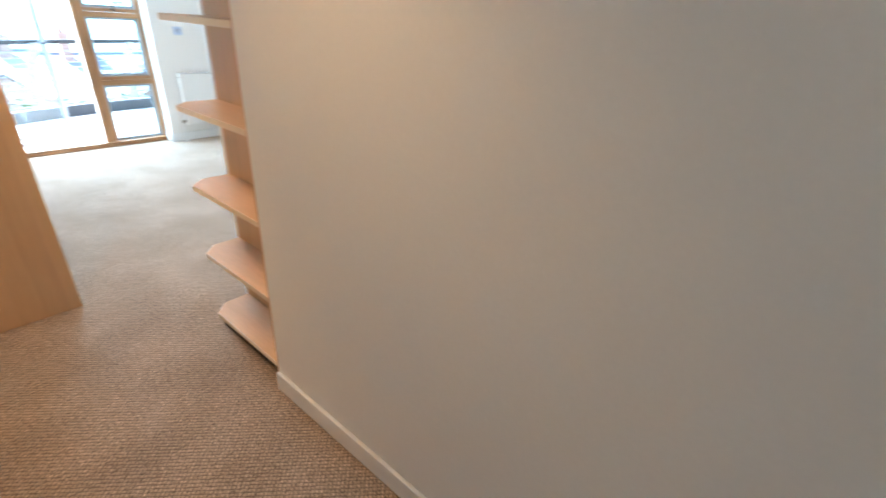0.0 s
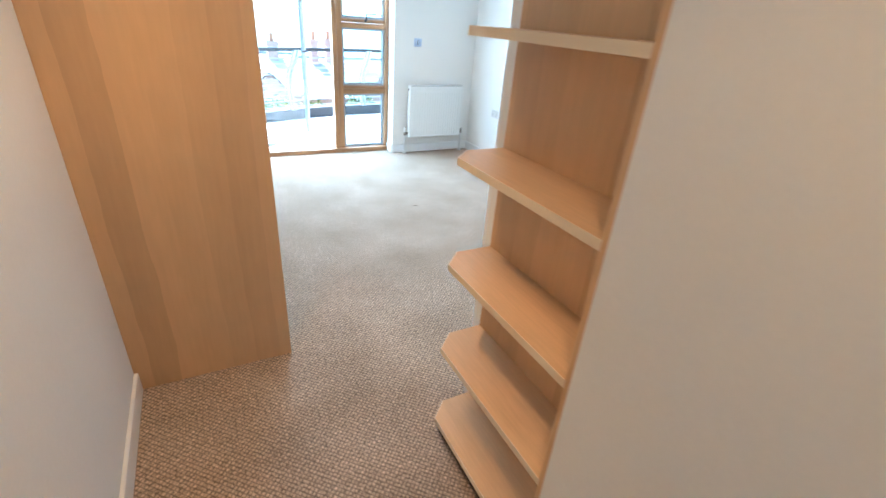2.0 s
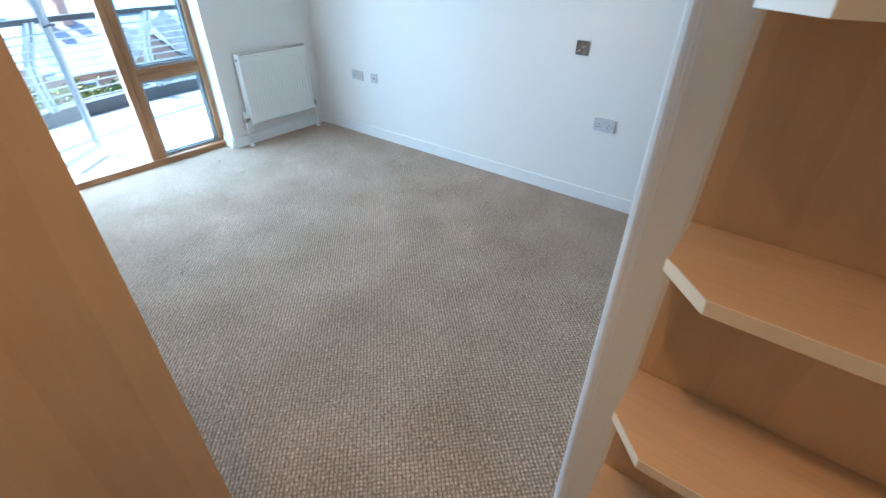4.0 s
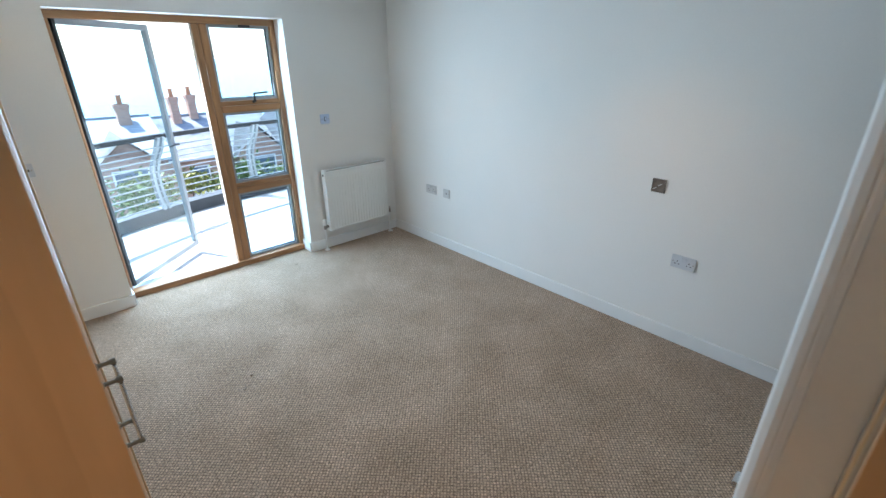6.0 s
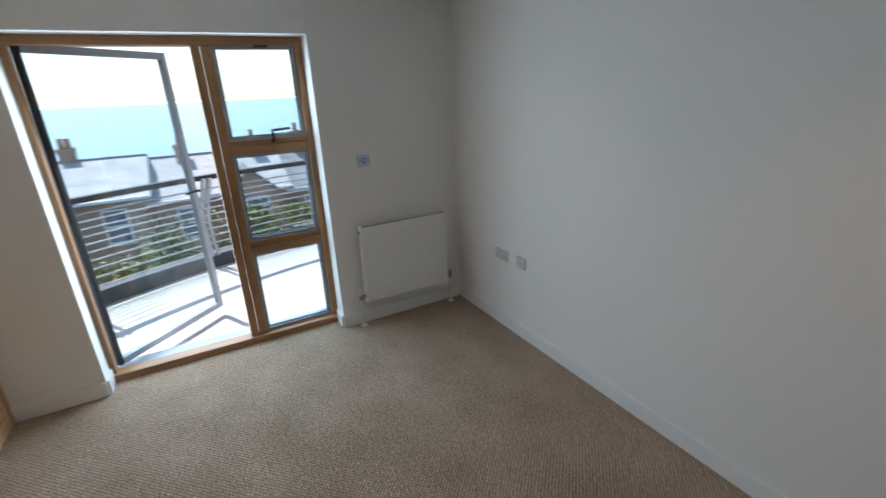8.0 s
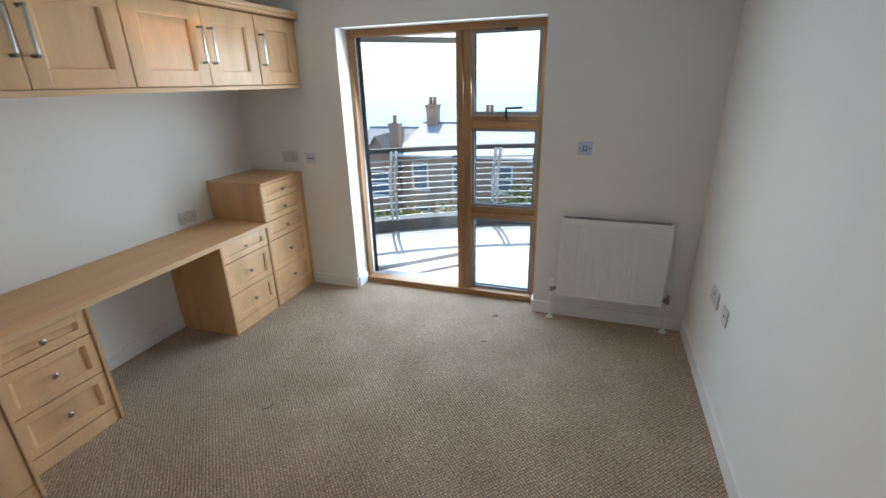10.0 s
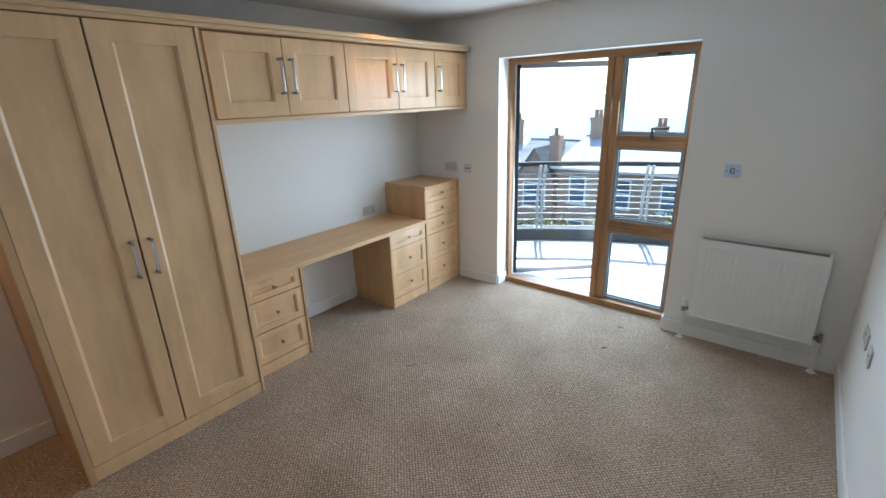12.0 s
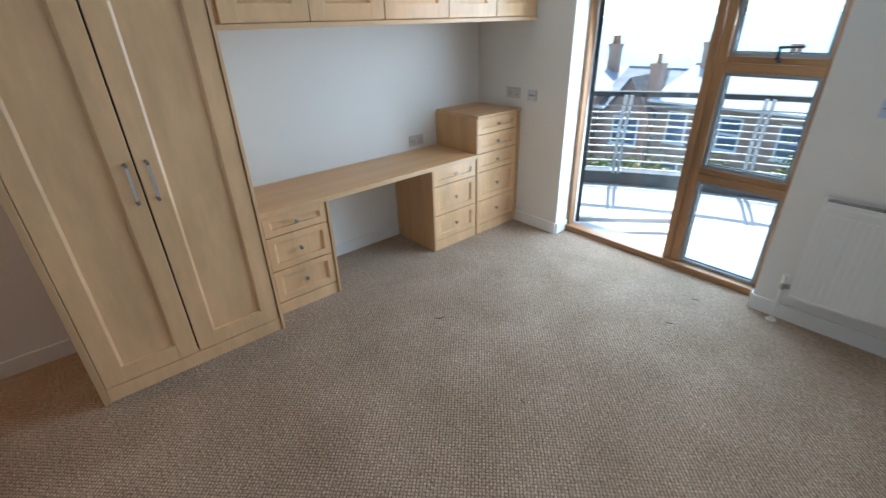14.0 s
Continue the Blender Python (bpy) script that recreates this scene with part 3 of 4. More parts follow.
# ---- radiator ----
def radiator():
    r = thing("radiator", (-0.525, -0.06, 0.2), "white ribbed panel radiator with grille top", "radiator")
    x0, x1, y0, y1, z0, z1 = -0.88, -0.168, -0.102, -0.028, 0.195, 0.806
    bm = bmesh.new()
    add_box(bm, x0 + 0.012, x1 - 0.012, y0 + 0.004, y0 + 0.016, z0 + 0.006, z1 - 0.02, 0.004)
    n = 20
    part("front_panel", bm, M_RAD, r)
    for za, zb in ((z1 - 0.062, z1 - 0.03), (z0 + 0.008, z0 + 0.026)):
        part("channel", box(x0 + 0.014, x1 - 0.014, y0 + 0.001, y0 + 0.012, za, zb, 0.005), M_RAD, r)
    rib = None
    for i in range(n):
        x = x0 + 0.03 + (x1 - x0 - 0.06) * (i + 0.5) / n
        if rib is None:
            rib = part("rib", box(x - 0.009, x + 0.009, y0 + 0.0005, y0 + 0.01, z0 + 0.035, z1 - 0.075, 0.0032), M_RAD, r)
            first = x
        else:
            o = new("rib", rib.data)
            o.parent = r
            o.location = (x - first, 0, 0)
            o.matrix_parent_inverse = r.matrix_world.inverted()
    part("side_cover", box(x0, x0 + 0.014, y0 + 0.002, y1, z0 + 0.004, z1, 0.004), M_RAD, r)
    part("side_cover", box(x1 - 0.014, x1, y0 + 0.002, y1, z0 + 0.004, z1, 0.004), M_RAD, r)
    part("back_panel", box(x0 + 0.02, x1 - 0.02, y1 - 0.014, y1, z0 + 0.01, z1 - 0.03, 0.003), M_RAD, r)
    bm = bmesh.new()
    add_box(bm, x0 + 0.014, x1 - 0.014, y0 + 0.002, y0 + 0.010, z1 - 0.022, z1 - 0.008, 0.002)
    add_box(bm, x0 + 0.014, x1 - 0.014, y1 - 0.005, y1, z1 - 0.018, z1 - 0.003)
    for i in range(58):
        x = x0 + 0.022 + (x1 - x0 - 0.044) * i / 57
        add_box(bm, x - 0.0016, x + 0.0016, y0 + 0.010, y1 - 0.005, z1 - 0.006, z1 - 0.001)
    part("top_grille", bm, M_RAD, r)
    # near-black block set just below the slats as painted shade
    part("grille_shade", box(x0 + 0.016, x1 - 0.016, y0 + 0.0165, y1 - 0.006, z1 - 0.028, z1 - 0.008), M_DARK, r, "near-black block painting the shade under the grille")
    for x in (-0.7, -0.35):
        part("bracket", box(x - 0.015, x + 0.015, y1, -0.001, z0 + 0.08, z1 - 0.09), M_RAD, r)
    for x, xe, tall in ((-0.918, x0, True), (-0.132, x1, False)):
        bm = bmesh.new()
        add_rod(bm, (x, -0.06, 0.0), (x, -0.06, 0.235), 0.0085)
        part("pipe", bm, M_WHITE, r, "white painted pipe", smooth=False)
        bm = bmesh.new()
        add_rod(bm, (x, -0.06, 0.0), (x, -0.06, 0.006), 0.027, 20, 0.025)
        add_rod(bm, (x, -0.06, 0.006), (x, -0.06, 0.02), 0.022, 20, 0.012)
        part("pipe_collar", bm, M_WHITE, r, "white plastic floor collar")
        bm = bmesh.new()
        add_rod(bm, (x, -0.06, 0.222), (x, -0.06, 0.262), 0.014)
        add_rod(bm, (x, -0.06, 0.244), (xe, -0.06, 0.244), 0.012)
        add_rod(bm, (x + (xe - x) * 0.35, -0.06, 0.244), (x + (xe - x) * 0.7, -0.06, 0.244), 0.017, 6)
        part("valve", bm, M_KNOB, r, "dark nickel radiator valve")
        if tall:
            bm = bmesh.new()
            add_rod(bm, (x, -0.06, 0.262), (x, -0.06, 0.284), 0.016, 16, 0.018)
            add_rod(bm, (x, -0.06, 0.286), (x, -0.06, 0.318), 0.018, 16, 0.017)
            part("thermostat_cap", bm, M_WHITE, r, "white thermostatic valve cap")
        else:
            bm = add_rod(bmesh.new(), (x, -0.06, 0.262), (x, -0.06, 0.285), 0.012)
            part("valve_cap", bm, M_CHROME, r)
    bm = add_rod(bmesh.new(), (x0 - 0.004, -0.06, z1 - 0.05), (x0 + 0.002, -0.06, z1 - 0.05), 0.011)
    part("vent_plug", bm, M_DARK, r)


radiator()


# ---- wall plates ----
def plate(name, label, w, h, face, m, material, holes=(), pins=False):
    """A wall plate: local x across, z up, facing local -y; holes are (x, z, w, h) dark slots."""
    p = new(name)
    tagged(p, label, "socket" if "socket" in name else "wall plate")
    part("plate", box(-w / 2, w / 2, -0.009, 0, -h / 2, h / 2, 0.003), material, p)
    for x, z, a, b in holes:
        part("slot", box(x - a / 2, x + a / 2, -0.0098, -0.008, z - b / 2, z + b / 2), M_DARK, p)
    for x in (-w / 2 + 0.012, w / 2 - 0.012):
        part("screw", add_rod(bmesh.new(), (x, -0.0085, 0), (x, -0.0102, 0), 0.0035, 10), M_CHROME, p)
    if pins:
        for x in pins:
            part("rocker", box(x - 0.006, x + 0.006, -0.013, -0.008, 0.012, 0.032, 0.0015), material, p)
    p.matrix_world = m
    return p


THREE_PIN = [(dx + ox, dz, a, b) for ox in (-0.036, 0.036) for dx, dz, a, b in ((0, 0.004, 0.005, 0.009), (-0.011, -0.014, 0.008, 0.005), (0.011, -0.014, 0.008, 0.005))]
plate("double_socket", "white double power socket on the plain wall", 0.146, 0.086, "", pose(-0.001, -3.043, 0.575, 0, 0, -90), M_SOCKET, THREE_PIN, (-0.012, 0.012))
plate("double_socket", "satin grey double socket near the radiator corner", 0.146, 0.086, "", pose(-0.001, -0.62, 0.565, 0, 0, -90), M_GREYPLATE, THREE_PIN, (-0.012, 0.012))
plate("single_socket", "satin grey aerial socket near the radiator corner", 0.086, 0.086, "", pose(-0.001, -0.842, 0.565, 0, 0, -90), M_GREYPLATE, [(0, 0, 0.012, 0.012)])
plate("double_socket", "satin grey double socket on the window wall", 0.146, 0.086, "", pose(-3.12, -0.001, 1.135, 0, 0, 0), M_GREYPLATE, THREE_PIN, (-0.012, 0.012))
plate("single_socket", "white twin aerial socket on the window wall", 0.086, 0.086, "", pose(-2.92, -0.001, 1.13, 0, 0, 0), M_SOCKET, [(-0.014, 0, 0.014, 0.014), (0.014, 0, 0.014, 0.014)])
plate("double_socket", "satin grey double socket above the desktop", 0.146, 0.086, "", pose(XL + 0.001, -0.745, 0.795, 0, 0, 90), M_GREYPLATE, THREE_PIN, (-0.012, 0.012))
sw = plate("light_switch", "white switched fuse plate above the radiator", 0.092, 0.086, "", pose(-0.768, -0.001, 1.262, 0, 0, 0), M_SWITCH, [(-0.03, 0, 0.006, 0.006), (0.03, 0, 0.006, 0.006)])
part("rocker_frame", box(-0.780, -0.756, -0.0125, -0.0095, 1.244, 1.280, 0.001), M_BLACK, sw, "dark gap round the rocker")
part("rocker", box(-0.7745, -0.759, -0.016, -0.0115, 1.249, 1.2765, 0.002), M_SWITCH, sw)
# an empty metal back box left open in the wall
bb = thing("back_box", (-0.004, -2.803, 1.033), "empty square metal back box set in the wall", "electrical box")
bm = bmesh.new()
for a0, a1, b0, b1 in ((-0.043, 0.043, -0.043, -0.038), (-0.043, 0.043, 0.038, 0.043), (-0.043, -0.038, -0.038, 0.038), (0.038, 0.043, -0.038, 0.038)):
    add_box(bm, -0.007, -0.001, -2.803 + a0, -2.803 + a1, 1.033 + b0, 1.033 + b1, 0.001)
part("rim", bm, M_BOX, bb)
part("back", box(-0.003, -0.001, -2.841, -2.765, 0.995, 1.071), M_BOX, bb)
for y, z in ((-2.82, 1.045), (-2.79, 1.02)):
    part("wire", add_rod(bmesh.new(), (-0.003, y, z), (-0.008, y + 0.02, z - 0.012), 0.003, 8), M_GREYPLATE, bb)
# chrome catch by the shower room door
for name, x, y, z in (("door_catch", -0.90, YB + 0.018, 1.0),):
    c = thing(name, (x, y, z), "small chrome catch on the white casing", "catch")
    bm = bmesh.new()
    add_box(bm, x - 0.012, x + 0.012, y, y + 0.004, z - 0.02, z + 0.02, 0.001)
    add_rod(bm, (x, y + 0.003, z), (x, y + 0.022, z), 0.006)
    part("catch_body", bm, M_CHROME, c)
    part("catch_tip", add_rod(bmesh.new(), (x, y + 0.021, z - 0.010), (x, y + 0.021, z + 0.008), 0.007), M_CHROME, c)


# ---- balcony ----
BC = Vector((0.0, -3.0, 0.0))
A0, A1 = -50.5, 50.5


def on_arc(r, deg, z):
    a = radians(deg)
    return Vector((BC.x + r * math.sin(a), BC.y + r * math.cos(a), z))


def arc_bar(bm, r0, r1, z0, z1, a0=A0, a1=A1, n=64):
    """A bar of rectangular section bent along the balcony's curve."""
    prev = None
    for i in range(n + 1):
        d = a0 + (a1 - a0) * i / n
        ring = [bm.verts.new(on_arc(r, d, z)) for r, z in ((r0, z0), (r1, z0), (r1, z1), (r0, z1))]
        if prev:
            for k in range(4):
                bm.faces.new((prev[k], prev[(k + 1) % 4], ring[(k + 1) % 4], ring[k]))
        else:
            bm.faces.new(ring)
        prev = ring
    bm.faces.new(prev[::-1])
    return bm


def rail_radius(z):
    """The balustrade bows outwards at the middle and leans in at the top."""
    return 5.41 + 0.11 * math.sin(math.pi * min(1.0, z / 0.85)) - 0.18 * max(0.0, (z - 0.55) / 0.45) ** 1.6


bm = bmesh.new()
plan = [tuple(on_arc(5.62, A0 + (A1 - A0) * i / 48, 0).xy) for i in range(49)]
add_prism(bm, [(plan[0][0], T + 0.001)] + [p for p in plan if p[1] > T + 0.01] + [(plan[-1][0], T + 0.001)], -0.27, -0.02)
solid("balcony_floor", bm, M_DECK, "pale sunlit curved balcony paving", "balcony floor", "structure")
solid("kerb", arc_bar(bmesh.new(), 5.46, 5.60, -0.02, 0.125), M_KERB, "dark grey curved upstand at the balcony edge", "kerb", "structure")
bal = thing("balustrade", tuple(on_arc(5.42, -20, 0)), "curved steel balustrade with horizontal tubes and dark handrail", "balustrade")
part("handrail", arc_bar(bmesh.new(), 5.265, 5.335, 0.962, 1.010), M_RAIL, bal, "dark grey flat handrail")
for i in range(10):
    z = 0.175 + 0.0775 * i
    r = rail_radius(z) - 0.03
    bm = bmesh.new()
    prev = None
    n = 44
    for k in range(n + 1):
        d = A0 + (A1 - A0) * k / n
        ring = [bm.verts.new(on_arc(r + 0.008 * math.cos(q * math.pi / 3), d, z + 0.008 * math.sin(q * math.pi / 3))) for q in range(6)]
        if prev:
            for q in range(6):
                bm.faces.new((prev[q], prev[(q + 1) % 6], ring[(q + 1) % 6], ring[q]))
        prev = ring
    part("tube_rail", bm, M_STEEL, bal, smooth=True)
for i in range(-3, 5):
    d = -6.5 + 13.1 * (i - 0)
    bm = bmesh.new()
    for off in (-0.30, 0.30):
        prev = None
        for k in range(13):
            z = 0.12 + 0.86 * k / 12
            r = rail_radius(z)
            w = 0.03
            ring = [bm.verts.new(on_arc(rr, d + off + o, z)) for rr, o in ((r - w, -0.16), (r + w, -0.16), (r + w, 0.16), (r - w, 0.16))]
            if prev:
                for q in range(4):
                    bm.faces.new((prev[q], prev[(q + 1) % 4], ring[(q + 1) % 4], ring[q]))
            else:
                bm.faces.new(ring)
            prev = ring
        bm.faces.new(prev[::-1])
    part("post", bm, M_STEEL, bal)
    part("foot", box(-0.06, 0.06, -0.05, 0.05, 0.125, 0.137, 0.002), M_STEEL, bal).matrix_world = Matrix.Translation(on_arc(5.52, d, 0)) @ pose(0, 0, 0, 0, 0, -d)
solid("canopy", box(-4.4, 1.2, T + 0.002, 1.45, 2.135, 2.26, 0.01), M_RENDER, "pale rendered canopy over the balcony door", "canopy", "structure")
solid("facade", box(-4.6, 4.6, T - 0.3, T, -8, -0.27), M_RENDER, "pale rendered wall below the balcony", "wall", "structure")
solid("door_step", box(WX0, WX1, FY1 + 0.002, 0.36, -0.018, 0.035, 0.005), M_ALU, "grey aluminium threshold of the balcony door", "threshold", "structure")
solid("outer_wall", box(0.31, 5.0, T - 0.3, T, -0.27, 3.0), M_RENDER, "pale rendered outside wall of the block", "wall", "structure")
solid("outer_wall_far", box(-5.0, XL - 0.31, T - 0.3, T, -0.27, 3.0), M_RENDER, "pale rendered outside wall of the block", "wall", "structure")


# ---- the street and the houses opposite ----
def brick_material(name, c1, c2, mortar):
    m = bpy.data.materials.new(name)
    m.use_nodes = True
    n, l = m.node_tree.nodes, m.node_tree.links
    b = n["Principled BSDF"]
    b.inputs["Roughness"].default_value = 0.85
    tc, br, no, mp = n.new("ShaderNodeTexCoord"), n.new("ShaderNodeTexBrick"), n.new("ShaderNodeTexNoise"), n.new("ShaderNodeCombineXYZ")
    sp = n.new("ShaderNodeSeparateXYZ")
    ad = n.new("ShaderNodeMath")
    l.new(tc.outputs["Object"], sp.inputs[0])
    l.new(sp.outputs["X"], ad.inputs[0])
    l.new(sp.outputs["Y"], ad.inputs[1])
    l.new(ad.outputs[0], mp.inputs["X"])
    l.new(sp.outputs["Z"], mp.inputs["Y"])
    l.new(mp.outputs[0], br.inputs["Vector"])
    br.inputs["Color1"].default_value, br.inputs["Color2"].default_value, br.inputs["Mortar"].default_value = (*c1, 1), (*c2, 1), (*mortar, 1)
    br.inputs["Scale"].default_value, br.inputs["Mortar Size"].default_value = 1.0, 0.008
    br.inputs["Brick Width"].default_value, br.inputs["Row Height"].default_value = 0.225, 0.075
    no.inputs["Scale"].default_value, no.inputs["Detail"].default_value = 0.8, 5
    l.new(tc.outputs["Object"], no.inputs["Vector"])
    mr = n.new("ShaderNodeMapRange")
    mr.inputs["To Min"].default_value, mr.inputs["To Max"].default_value = 0.6, 1.3
    l.new(no.outputs["Fac"], mr.inputs["Value"])
    mu = n.new("ShaderNodeMix")
    mu.data_type, mu.blend_type = "RGBA", "MULTIPLY"
    mu.inputs["Factor"].default_value = 1.0
    l.new(br.outputs["Color"], mu.inputs["A"])
    l.new(mr.outputs[0], mu.inputs["B"])
    l.new(mu.outputs["Result"], b.inputs["Base Color"])
    bp = n.new("ShaderNodeBump")
    bp.inputs["Strength"].default_value = 0.4
    bp.inputs["Distance"].default_value = 0.01
    l.new(br.outputs["Fac"], bp.inputs["Height"])
    l.new(bp.outputs[0], b.inputs["Normal"])
    return m


M_BRICK = brick_material("red_brick", (0.50, 0.29, 0.20), (0.40, 0.22, 0.15), (0.36, 0.32, 0.28))
M_BRICK2 = brick_material("brown_brick", (0.46, 0.28, 0.18), (0.36, 0.21, 0.13), (0.33, 0.30, 0.27))
M_SLATE = mat("roof_slate", (0.24, 0.25, 0.27), 0.75, spec=0.25, vary=0.2, scale=1.2, fine=0.15, fine_scale=8, bump=0.3, bump_scale=12, stretch=(1, 1, 3))
# paler slate: sun glare on the roofs is put into its colour
M_SLATE_PALE = mat("sun_pale_slate", (0.40, 0.40, 0.40), 0.8, spec=0.2, vary=0.12, scale=1.0, fine=0.15, fine_scale=8, bump=0.3, bump_scale=12, stretch=(1, 1, 3))
M_STUCCO = mat("white_stucco", (0.70, 0.68, 0.63), 0.8, vary=0.05, scale=1.5)
M_POT = mat("terracotta", (0.45, 0.20, 0.10), 0.8, vary=0.1, scale=5)
M_LEAD = mat("lead_flashing", (0.22, 0.26, 0.32), 0.5, metal=0.3, vary=0.1)
M_PANE = mat("far_window_pane", (0.12, 0.17, 0.23), 0.08, vary=0.2, scale=1)
M_SASH = mat("white_sash", (0.74, 0.74, 0.72), 0.5, vary=0.03)
M_GROUND = mat("asphalt_and_gardens", (0.09, 0.09, 0.085), 0.9, vary=0.25, scale=0.15, fine=0.2, fine_scale=6)
M_SEA = mat("sea_water", (0.03, 0.16, 0.22), 0.22, vary=0.12, scale=0.01, bump=0.5, bump_scale=0.25)
M_LEAF = mat("garden_leaf", (0.11, 0.16, 0.035), 0.6, vary=0.3, scale=1.6, fine=0.3, fine_scale=9, dark=(0.05, 0.09, 0.02))
M_LEAF2 = mat("yellow_green_leaf", (0.24, 0.22, 0.04), 0.6, vary=0.3, scale=1.6, fine=0.3, fine_scale=9, dark=(0.10, 0.12, 0.025))
M_BARK = mat("bark", (0.12, 0.09, 0.06), 0.9, vary=0.2, scale=6, bump=0.4, bump_scale=20)

bm = bmesh.new()
prev = None
for y, z in ((-60, -8.0), (34, -8.0), (70, -10.5), (125, -12.6), (4000, -40.0)):
    row = [bm.verts.new((x, y, z)) for x in (-3000, 3000)]
    if prev:
        bm.faces.new((prev[0], prev[1], row[1], row[0]))
    prev = row
solid("ground", bm, M_GROUND, "street and gardens sloping down to the sea", "ground", "structure")
bm = bmesh.new()
vs = [bm.verts.new(p) for p in ((-4000, 100, -12), (4000, 100, -12), (4000, 4800, -12), (-4000, 4800, -12))]
bm.faces.new(vs)
solid("water", bm, M_SEA, "calm pale blue sea out to the horizon", "sea", "structure")
# added glowing wall fills the dark gap at the horizon with painted haze
M_HORIZON_GLOW = glow("horizon_glow", (0.80, 0.88, 0.94), 1.0)
solid("backdrop", box(-4000, 4000, 4700, 4710, -12, 0.5), M_HORIZON_GLOW, "glowing strip painting bright haze along the horizon", "haze", "structure")


def sash_window(x, y, z, w, h, parent):
    """A white sash window with two panes, facing -y."""
    wdw = part("window", box(x - w / 2, x + w / 2, y - 0.04, y + 0.02, z, z + h), M_SASH, parent)
    for k in (0, 1):
        part("pane", box(x - w / 2 + 0.09, x + w / 2 - 0.09, y - 0.052, y - 0.041, z + 0.09 + k * (h / 2 - 0.02), z + h / 2 - 0.05 + k * (h / 2 - 0.02)), M_PANE, wdw)
    part("sill", box(x - w / 2 - 0.08, x + w / 2 + 0.08, y - 0.12, y + 0.02, z - 0.1, z), M_STUCCO, wdw)


def chimney(x, y, z0, z1, w, d, pots, parent, brick):
    c = part("chimney", box(x - w / 2, x + w / 2, y - d / 2, y + d / 2, z0, z1), brick, parent)
    bm = bmesh.new()
    add_box(bm, x - w / 2 - 0.03, x + w / 2 + 0.03, y - d / 2 - 0.03, y + d / 2 + 0.03, z1 - 0.26, z1 - 0.14)
    add_box(bm, x - w / 2 - 0.055, x + w / 2 + 0.055, y - d / 2 - 0.055, y + d / 2 + 0.055, z1 - 0.14, z1)
    part("corbel", bm, brick, c)
    for i in range(pots):
        px = x + (i - (pots - 1) / 2) * 0.27
        bm = bmesh.new()
        add_rod(bm, (px, y, z1), (px, y, z1 + 0.42), 0.13, 12, 0.10)
        add_rod(bm, (px, y, z1 + 0.38), (px, y, z1 + 0.45), 0.13, 12)
        part("chimney_pot", bm, M_POT, c)


def roof_mesh(x0, x1, y0, y1, eave, ridge, hip0=0.0, hip1=0.0):
    bm = bmesh.new()
    o = 0.3
    ym = (y0 + y1) / 2
    a = [bm.verts.new(p) for p in ((x0 - o, y0 - o, eave), (x1 + o, y0 - o, eave), (x1 + o, y1 + o, eave), (x0 - o, y1 + o, eave))]
    r = [bm.verts.new((x0 - o + hip0, ym, ridge)), bm.verts.new((x1 + o - hip1, ym, ridge))]
    bm.faces.new((a[0], a[1], r[1], r[0]))
    bm.faces.new((a[2], a[3], r[0], r[1]))
    bm.faces.new((a[1], a[2], r[1]))
    bm.faces.new((a[3], a[0], r[0]))
    bm.faces.new((a[3], a[2], a[1], a[0]))
    return bm


def house(x0, x1, y0, y1, eave, ridge, wall, roof, label, cols=2, stacks=(), hip0=0.0, hip1=0.0, gable=None, base=-8.0):
    h = thing("house", ((x0 + x1) / 2, (y0 + y1) / 2, base), label, "house", "houses opposite")
    part("wall", box(x0, x1, y0, y1, base, eave), wall, h)
    part("roof", roof_mesh(x0, x1, y0, y1, eave + 0.01, ridge, hip0, hip1), roof, h)
    part("gutter", box(x0 - 0.3, x1 + 0.3, y0 - 0.42, y0 - 0.30, eave - 0.06, eave + 0.06), M_SASH, h)
    part("ridge_tiles", box(x0 - 0.3 + hip0, x1 + 0.3 - hip1, (y0 + y1) / 2 - 0.12, (y0 + y1) / 2 + 0.12, ridge - 0.1, ridge + 0.05), M_LEAD, h)
    for k in range(cols):
        x = x0 + (x1 - x0) * (k + 0.5) / cols
        for z in (eave - 2.0, eave - 4.6):
            sash_window(x, y0, z, 1.0, 1.55, h)
    if gable:
        gx, gw, gh = gable
        bm = bmesh.new()
        v = [bm.verts.new(p) for p in ((gx - gw, y0 - 0.9, base), (gx + gw, y0 - 0.9, base), (gx + gw, y0 - 0.9, eave), (gx, y0 - 0.9, gh), (gx - gw, y0 - 0.9, eave))]
        w = [bm.verts.new((q.co.x, y0 + 2.5, q.co.z)) for q in v]
        bm.faces.new(v)
        bm.faces.new(w[::-1])
        for i in range(5):
            bm.faces.new((v[i], w[i], w[(i + 1) % 5], v[(i + 1) % 5]))
        part("bay_wall", bm, wall, h)
        bm = bmesh.new()
        for s in (-1, 1):
            q = [bm.verts.new(p) for p in ((gx, y0 - 1.1, gh + 0.12), (gx + s * (gw + 0.25), y0 - 1.1, eave - 0.12), (gx + s * (gw + 0.25), y0 + 3.2, eave - 0.12), (gx, y0 + 3.2, gh + 0.12))]
            bm.faces.new(q)
        g = bmesh.ops.solidify(bm, geom=list(bm.faces), thickness=0.1)
        part("bay_roof", bm, roof, h)
        for z in (eave - 1.7, eave - 4.4):
            sash_window(gx, y0 - 0.9, z, 1.5, 1.5, h)
    for x, y, z1, w, d, pots in stacks:
        w, z1 = w * 0.75, z1 + 0.1
        chimney(x, y, base if y < y0 + 0.4 else ridge - 1.4, z1, w, d, pots, h, wall)
    return h


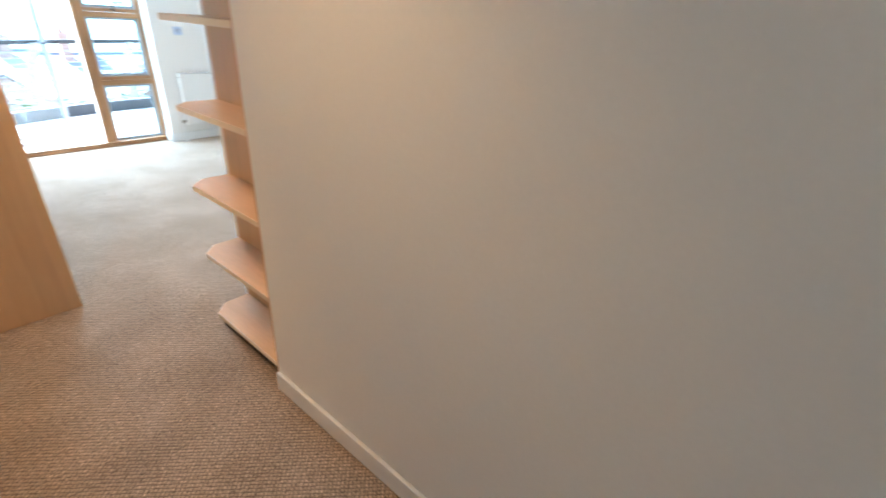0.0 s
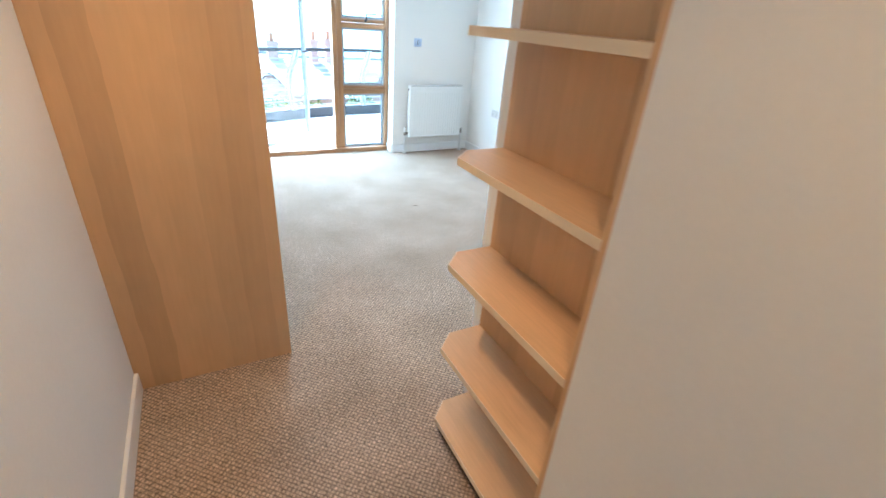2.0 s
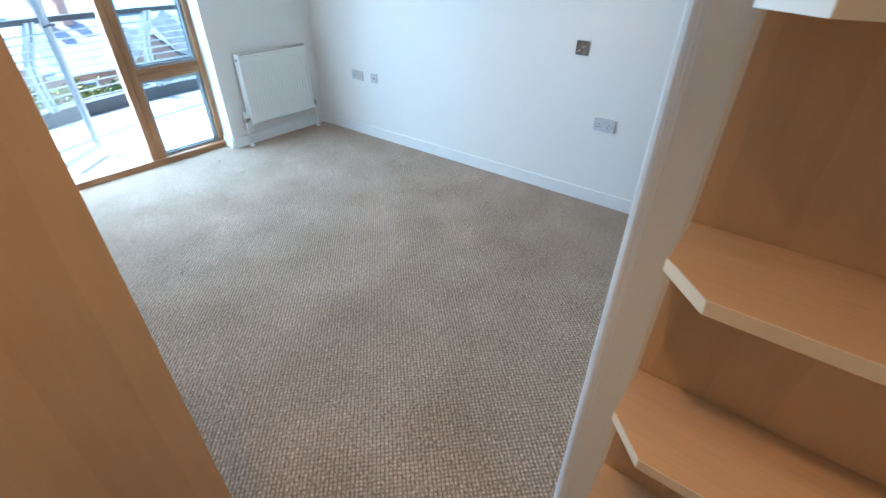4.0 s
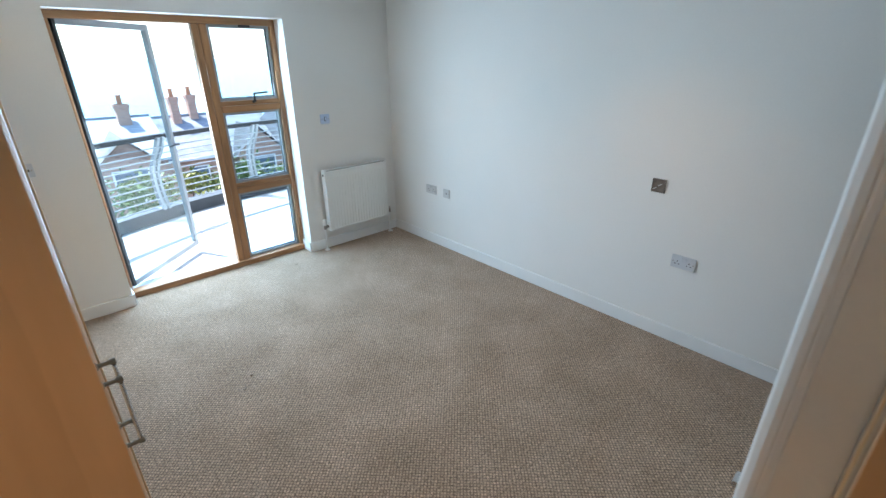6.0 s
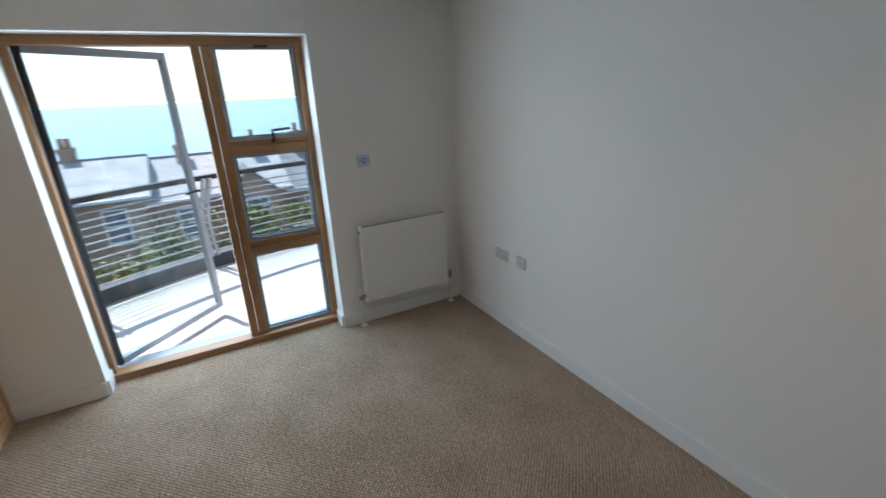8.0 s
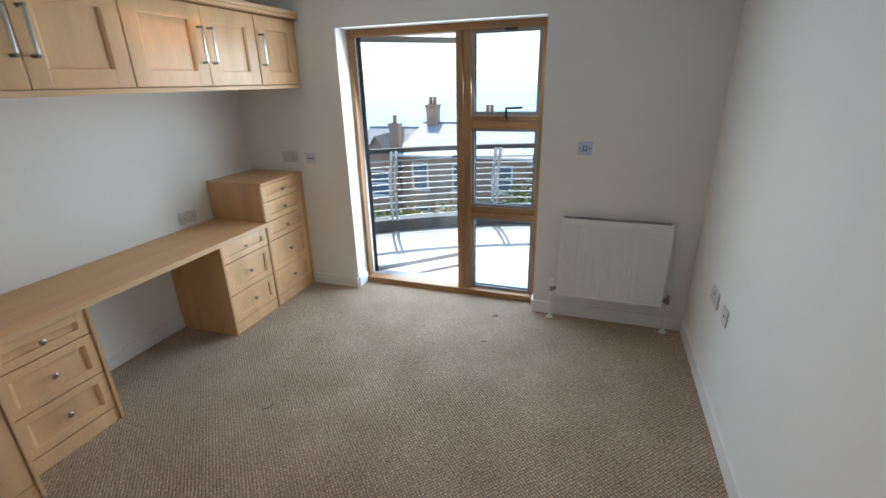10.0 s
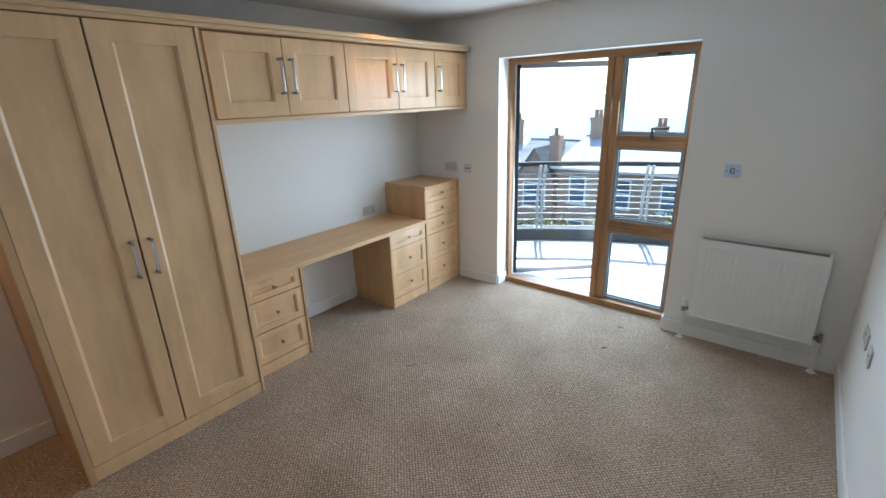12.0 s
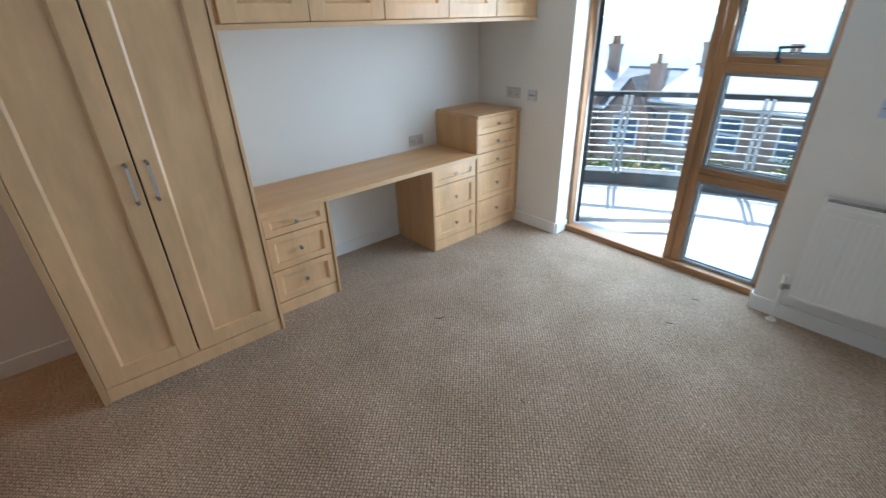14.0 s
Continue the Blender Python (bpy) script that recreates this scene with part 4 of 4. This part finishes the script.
house(-24, -15.2, 21, 29, -2.35, -0.6, M_BRICK2, M_SLATE_PALE, "brown brick terrace house with pale slate hip roof", 3, ((-16.6, 25, 0.05, 0.75, 0.6, 2),), hip1=3.0)
house(-15.2, -11.6, 21.5, 28.5, -3.0, -1.1, M_BRICK, M_SLATE, "red brick house with dark slate gable", 1, ((-11.95, 21.3, -0.62, 0.75, 0.5, 1),), gable=(-12.9, 1.2, -1.3))
house(-11.6, -4.2, 21, 28, -2.25, -0.75, M_BRICK2, M_SLATE_PALE, "brown brick terrace house with pale slate roof", 3, ((-10.7, 24.4, 0.25, 0.9, 0.7, 2), (-7.1, 24.6, -0.25, 0.8, 0.6, 2)), hip0=0.5)
house(-4.2, 2.2, 22, 29, -2.8, -1.05, M_BRICK, M_SLATE_PALE, "red brick terrace house with pale slate roof", 2, ((-2.4, 25, -0.55, 0.7, 0.6, 1), (1.25, 25, -0.5, 0.75, 0.6, 1)), gable=(0.4, 1.3, -1.7))
house(2.2, 8.6, 23, 30, -3.2, -1.3, M_BRICK, M_SLATE, "red brick terrace house with twin chimneys", 2, ((3.9, 26, -0.35, 0.55, 0.6, 1), (4.9, 26.3, -0.30, 0.55, 0.6, 1)), gable=(7.0, 1.3, -1.9))
house(8.8, 18, 19, 28, -3.0, -0.9, M_STUCCO, M_SLATE, "white stucco house with dark slate roof", 3, ((15, 23.5, 0.1, 0.8, 0.6, 2),), gable=(11.5, 1.8, -1.0))
house(18.2, 30, 20, 29, -2.8, -0.6, M_BRICK2, M_SLATE_PALE, "brown brick house with slate roof", 3, ((22, 24.5, 0.3, 0.8, 0.6, 2),))
house(-38, -24.3, 20, 29, -2.4, -0.2, M_BRICK, M_SLATE_PALE, "long red brick terrace with slate roof", 4, ((-30, 24.5, 0.6, 0.8, 0.6, 2), (-26, 24.5, 0.5, 0.8, 0.6, 2)))
house(1.5, 6.5, 13.5, 17.5, -5.0, -3.4, M_STUCCO, M_SLATE, "low white outbuilding with slate roof", 2)


def leafy(name, label, x, y, z0, ztop, spread, count, material, seed, group):
    """A shrub: a short tapered trunk, limbs, and a crown of small leaves in uneven clumps."""
    rnd = random.Random(seed)
    t = thing(name, (x, y, z0), label, "shrub", group)
    bm = bmesh.new()
    h = ztop - z0
    add_rod(bm, (x, y, z0), (x, y, z0 + h * 0.45), 0.14, 8, 0.08)
    clumps = []
    for i in range(16):
        a, rr = rnd.uniform(0, 6.28), spread * rnd.uniform(0.1, 1.0)
        c = Vector((x + rr * math.cos(a), y + 0.7 * rr * math.sin(a), ztop - 0.2 - rnd.uniform(0.0, 2.2)))
        clumps.append((c, rnd.uniform(0.3, 0.6)))
        if i < 9:
            add_rod(bm, (x, y, z0 + h * 0.35), c, 0.05, 6, 0.015)
    part("trunk", bm, M_BARK, t)
    verts, faces = [], []
    for i in range(count):
        c, r = clumps[rnd.randrange(len(clumps))]
        p = c + Vector((rnd.gauss(0, 1), rnd.gauss(0, 1), rnd.gauss(0, 0.8))) * r * 0.55
        u = Vector((rnd.gauss(0, 1), rnd.gauss(0, 1), rnd.gauss(0, 1))).normalized()
        v = u.cross(Vector((rnd.gauss(0, 1), rnd.gauss(0, 1), rnd.gauss(0, 1)))).normalized()
        s = rnd.uniform(0.05, 0.11)
        k = len(verts)
        verts += [p - u * s, p + v * s * 0.45, p + u * s, p - v * s * 0.45]
        faces.append((k, k + 1, k + 2, k + 3))
    me = bpy.data.meshes.new("crown")
    me.from_pydata([tuple(q) for q in verts], [], faces)
    me.materials.append(material)
    ob = new("crown", me)
    ob.parent, ob.matrix_parent_inverse = t, t.matrix_world.inverted()
    return t


SHRUBS = ((-8.6, 11.5, -2.75, 1.6, 0), (-6.2, 10.8, -2.3, 1.7, 1), (-3.8, 11.4, -2.05, 1.6, 1), (-1.7, 10.6, -1.1, 1.5, 0), (0.6, 11.5, -1.25, 1.7, 1),
          (2.6, 10.6, -1.3, 1.5, 0), (-11.0, 12.0, -3.2, 1.6, 1), (4.8, 11.8, -1.7, 1.5, 1), (7.0, 11.0, -1.8, 1.5, 0))
for i, (x, y, zt, sp, kind) in enumerate(SHRUBS):
    leafy("shrub", "sunlit leafy garden shrub" if not kind else "yellow-green flowering garden shrub", x, y, -8.0, zt, sp, 3600, M_LEAF2 if kind else M_LEAF, 40 + i, "garden shrubs")


# ---- small things ----
solid("wood_offcut", box(-2.975, -2.91, -1.27, -1.04, 2.2, 2.212, 0.003), M_MAPLE_FLAT, "thin maple offcut lying on the cornice", "offcut")


def lint(x, y, turn, size, seed):
    """A curled dark thread trodden into the carpet."""
    rnd = random.Random(seed)
    bm = bmesh.new()
    p = Vector((x, y, 0.004))
    a = turn
    for i in range(4):
        q = p + Vector((math.cos(a), math.sin(a), 0)) * size / 4
        add_rod(bm, p, q, 0.003, 6)
        p, a = q, a + rnd.uniform(-0.8, 0.8)
    solid("lint", bm, M_LINT, "small dark thread of lint on the carpet", "lint", group="lint on the carpet")


LINT = ((-2.33, -1.575, 0.4, 0.06), (-1.53, -2.34, 1.9, 0.03), (-0.86, -2.36, 2.6, 0.03), (-1.515, -1.70, 0.2, 0.03), (-1.33, -0.19, 1.2, 0.04), (-1.33, -0.555, 0.1, 0.04), (-2.23, -1.48, 2.2, 0.025))
M_LINT = mat("lint", (0.33, 0.26, 0.20), 0.9, vary=0.2)
for i, (x, y, a, size) in enumerate(LINT):
    lint(x, y, a, size, i)
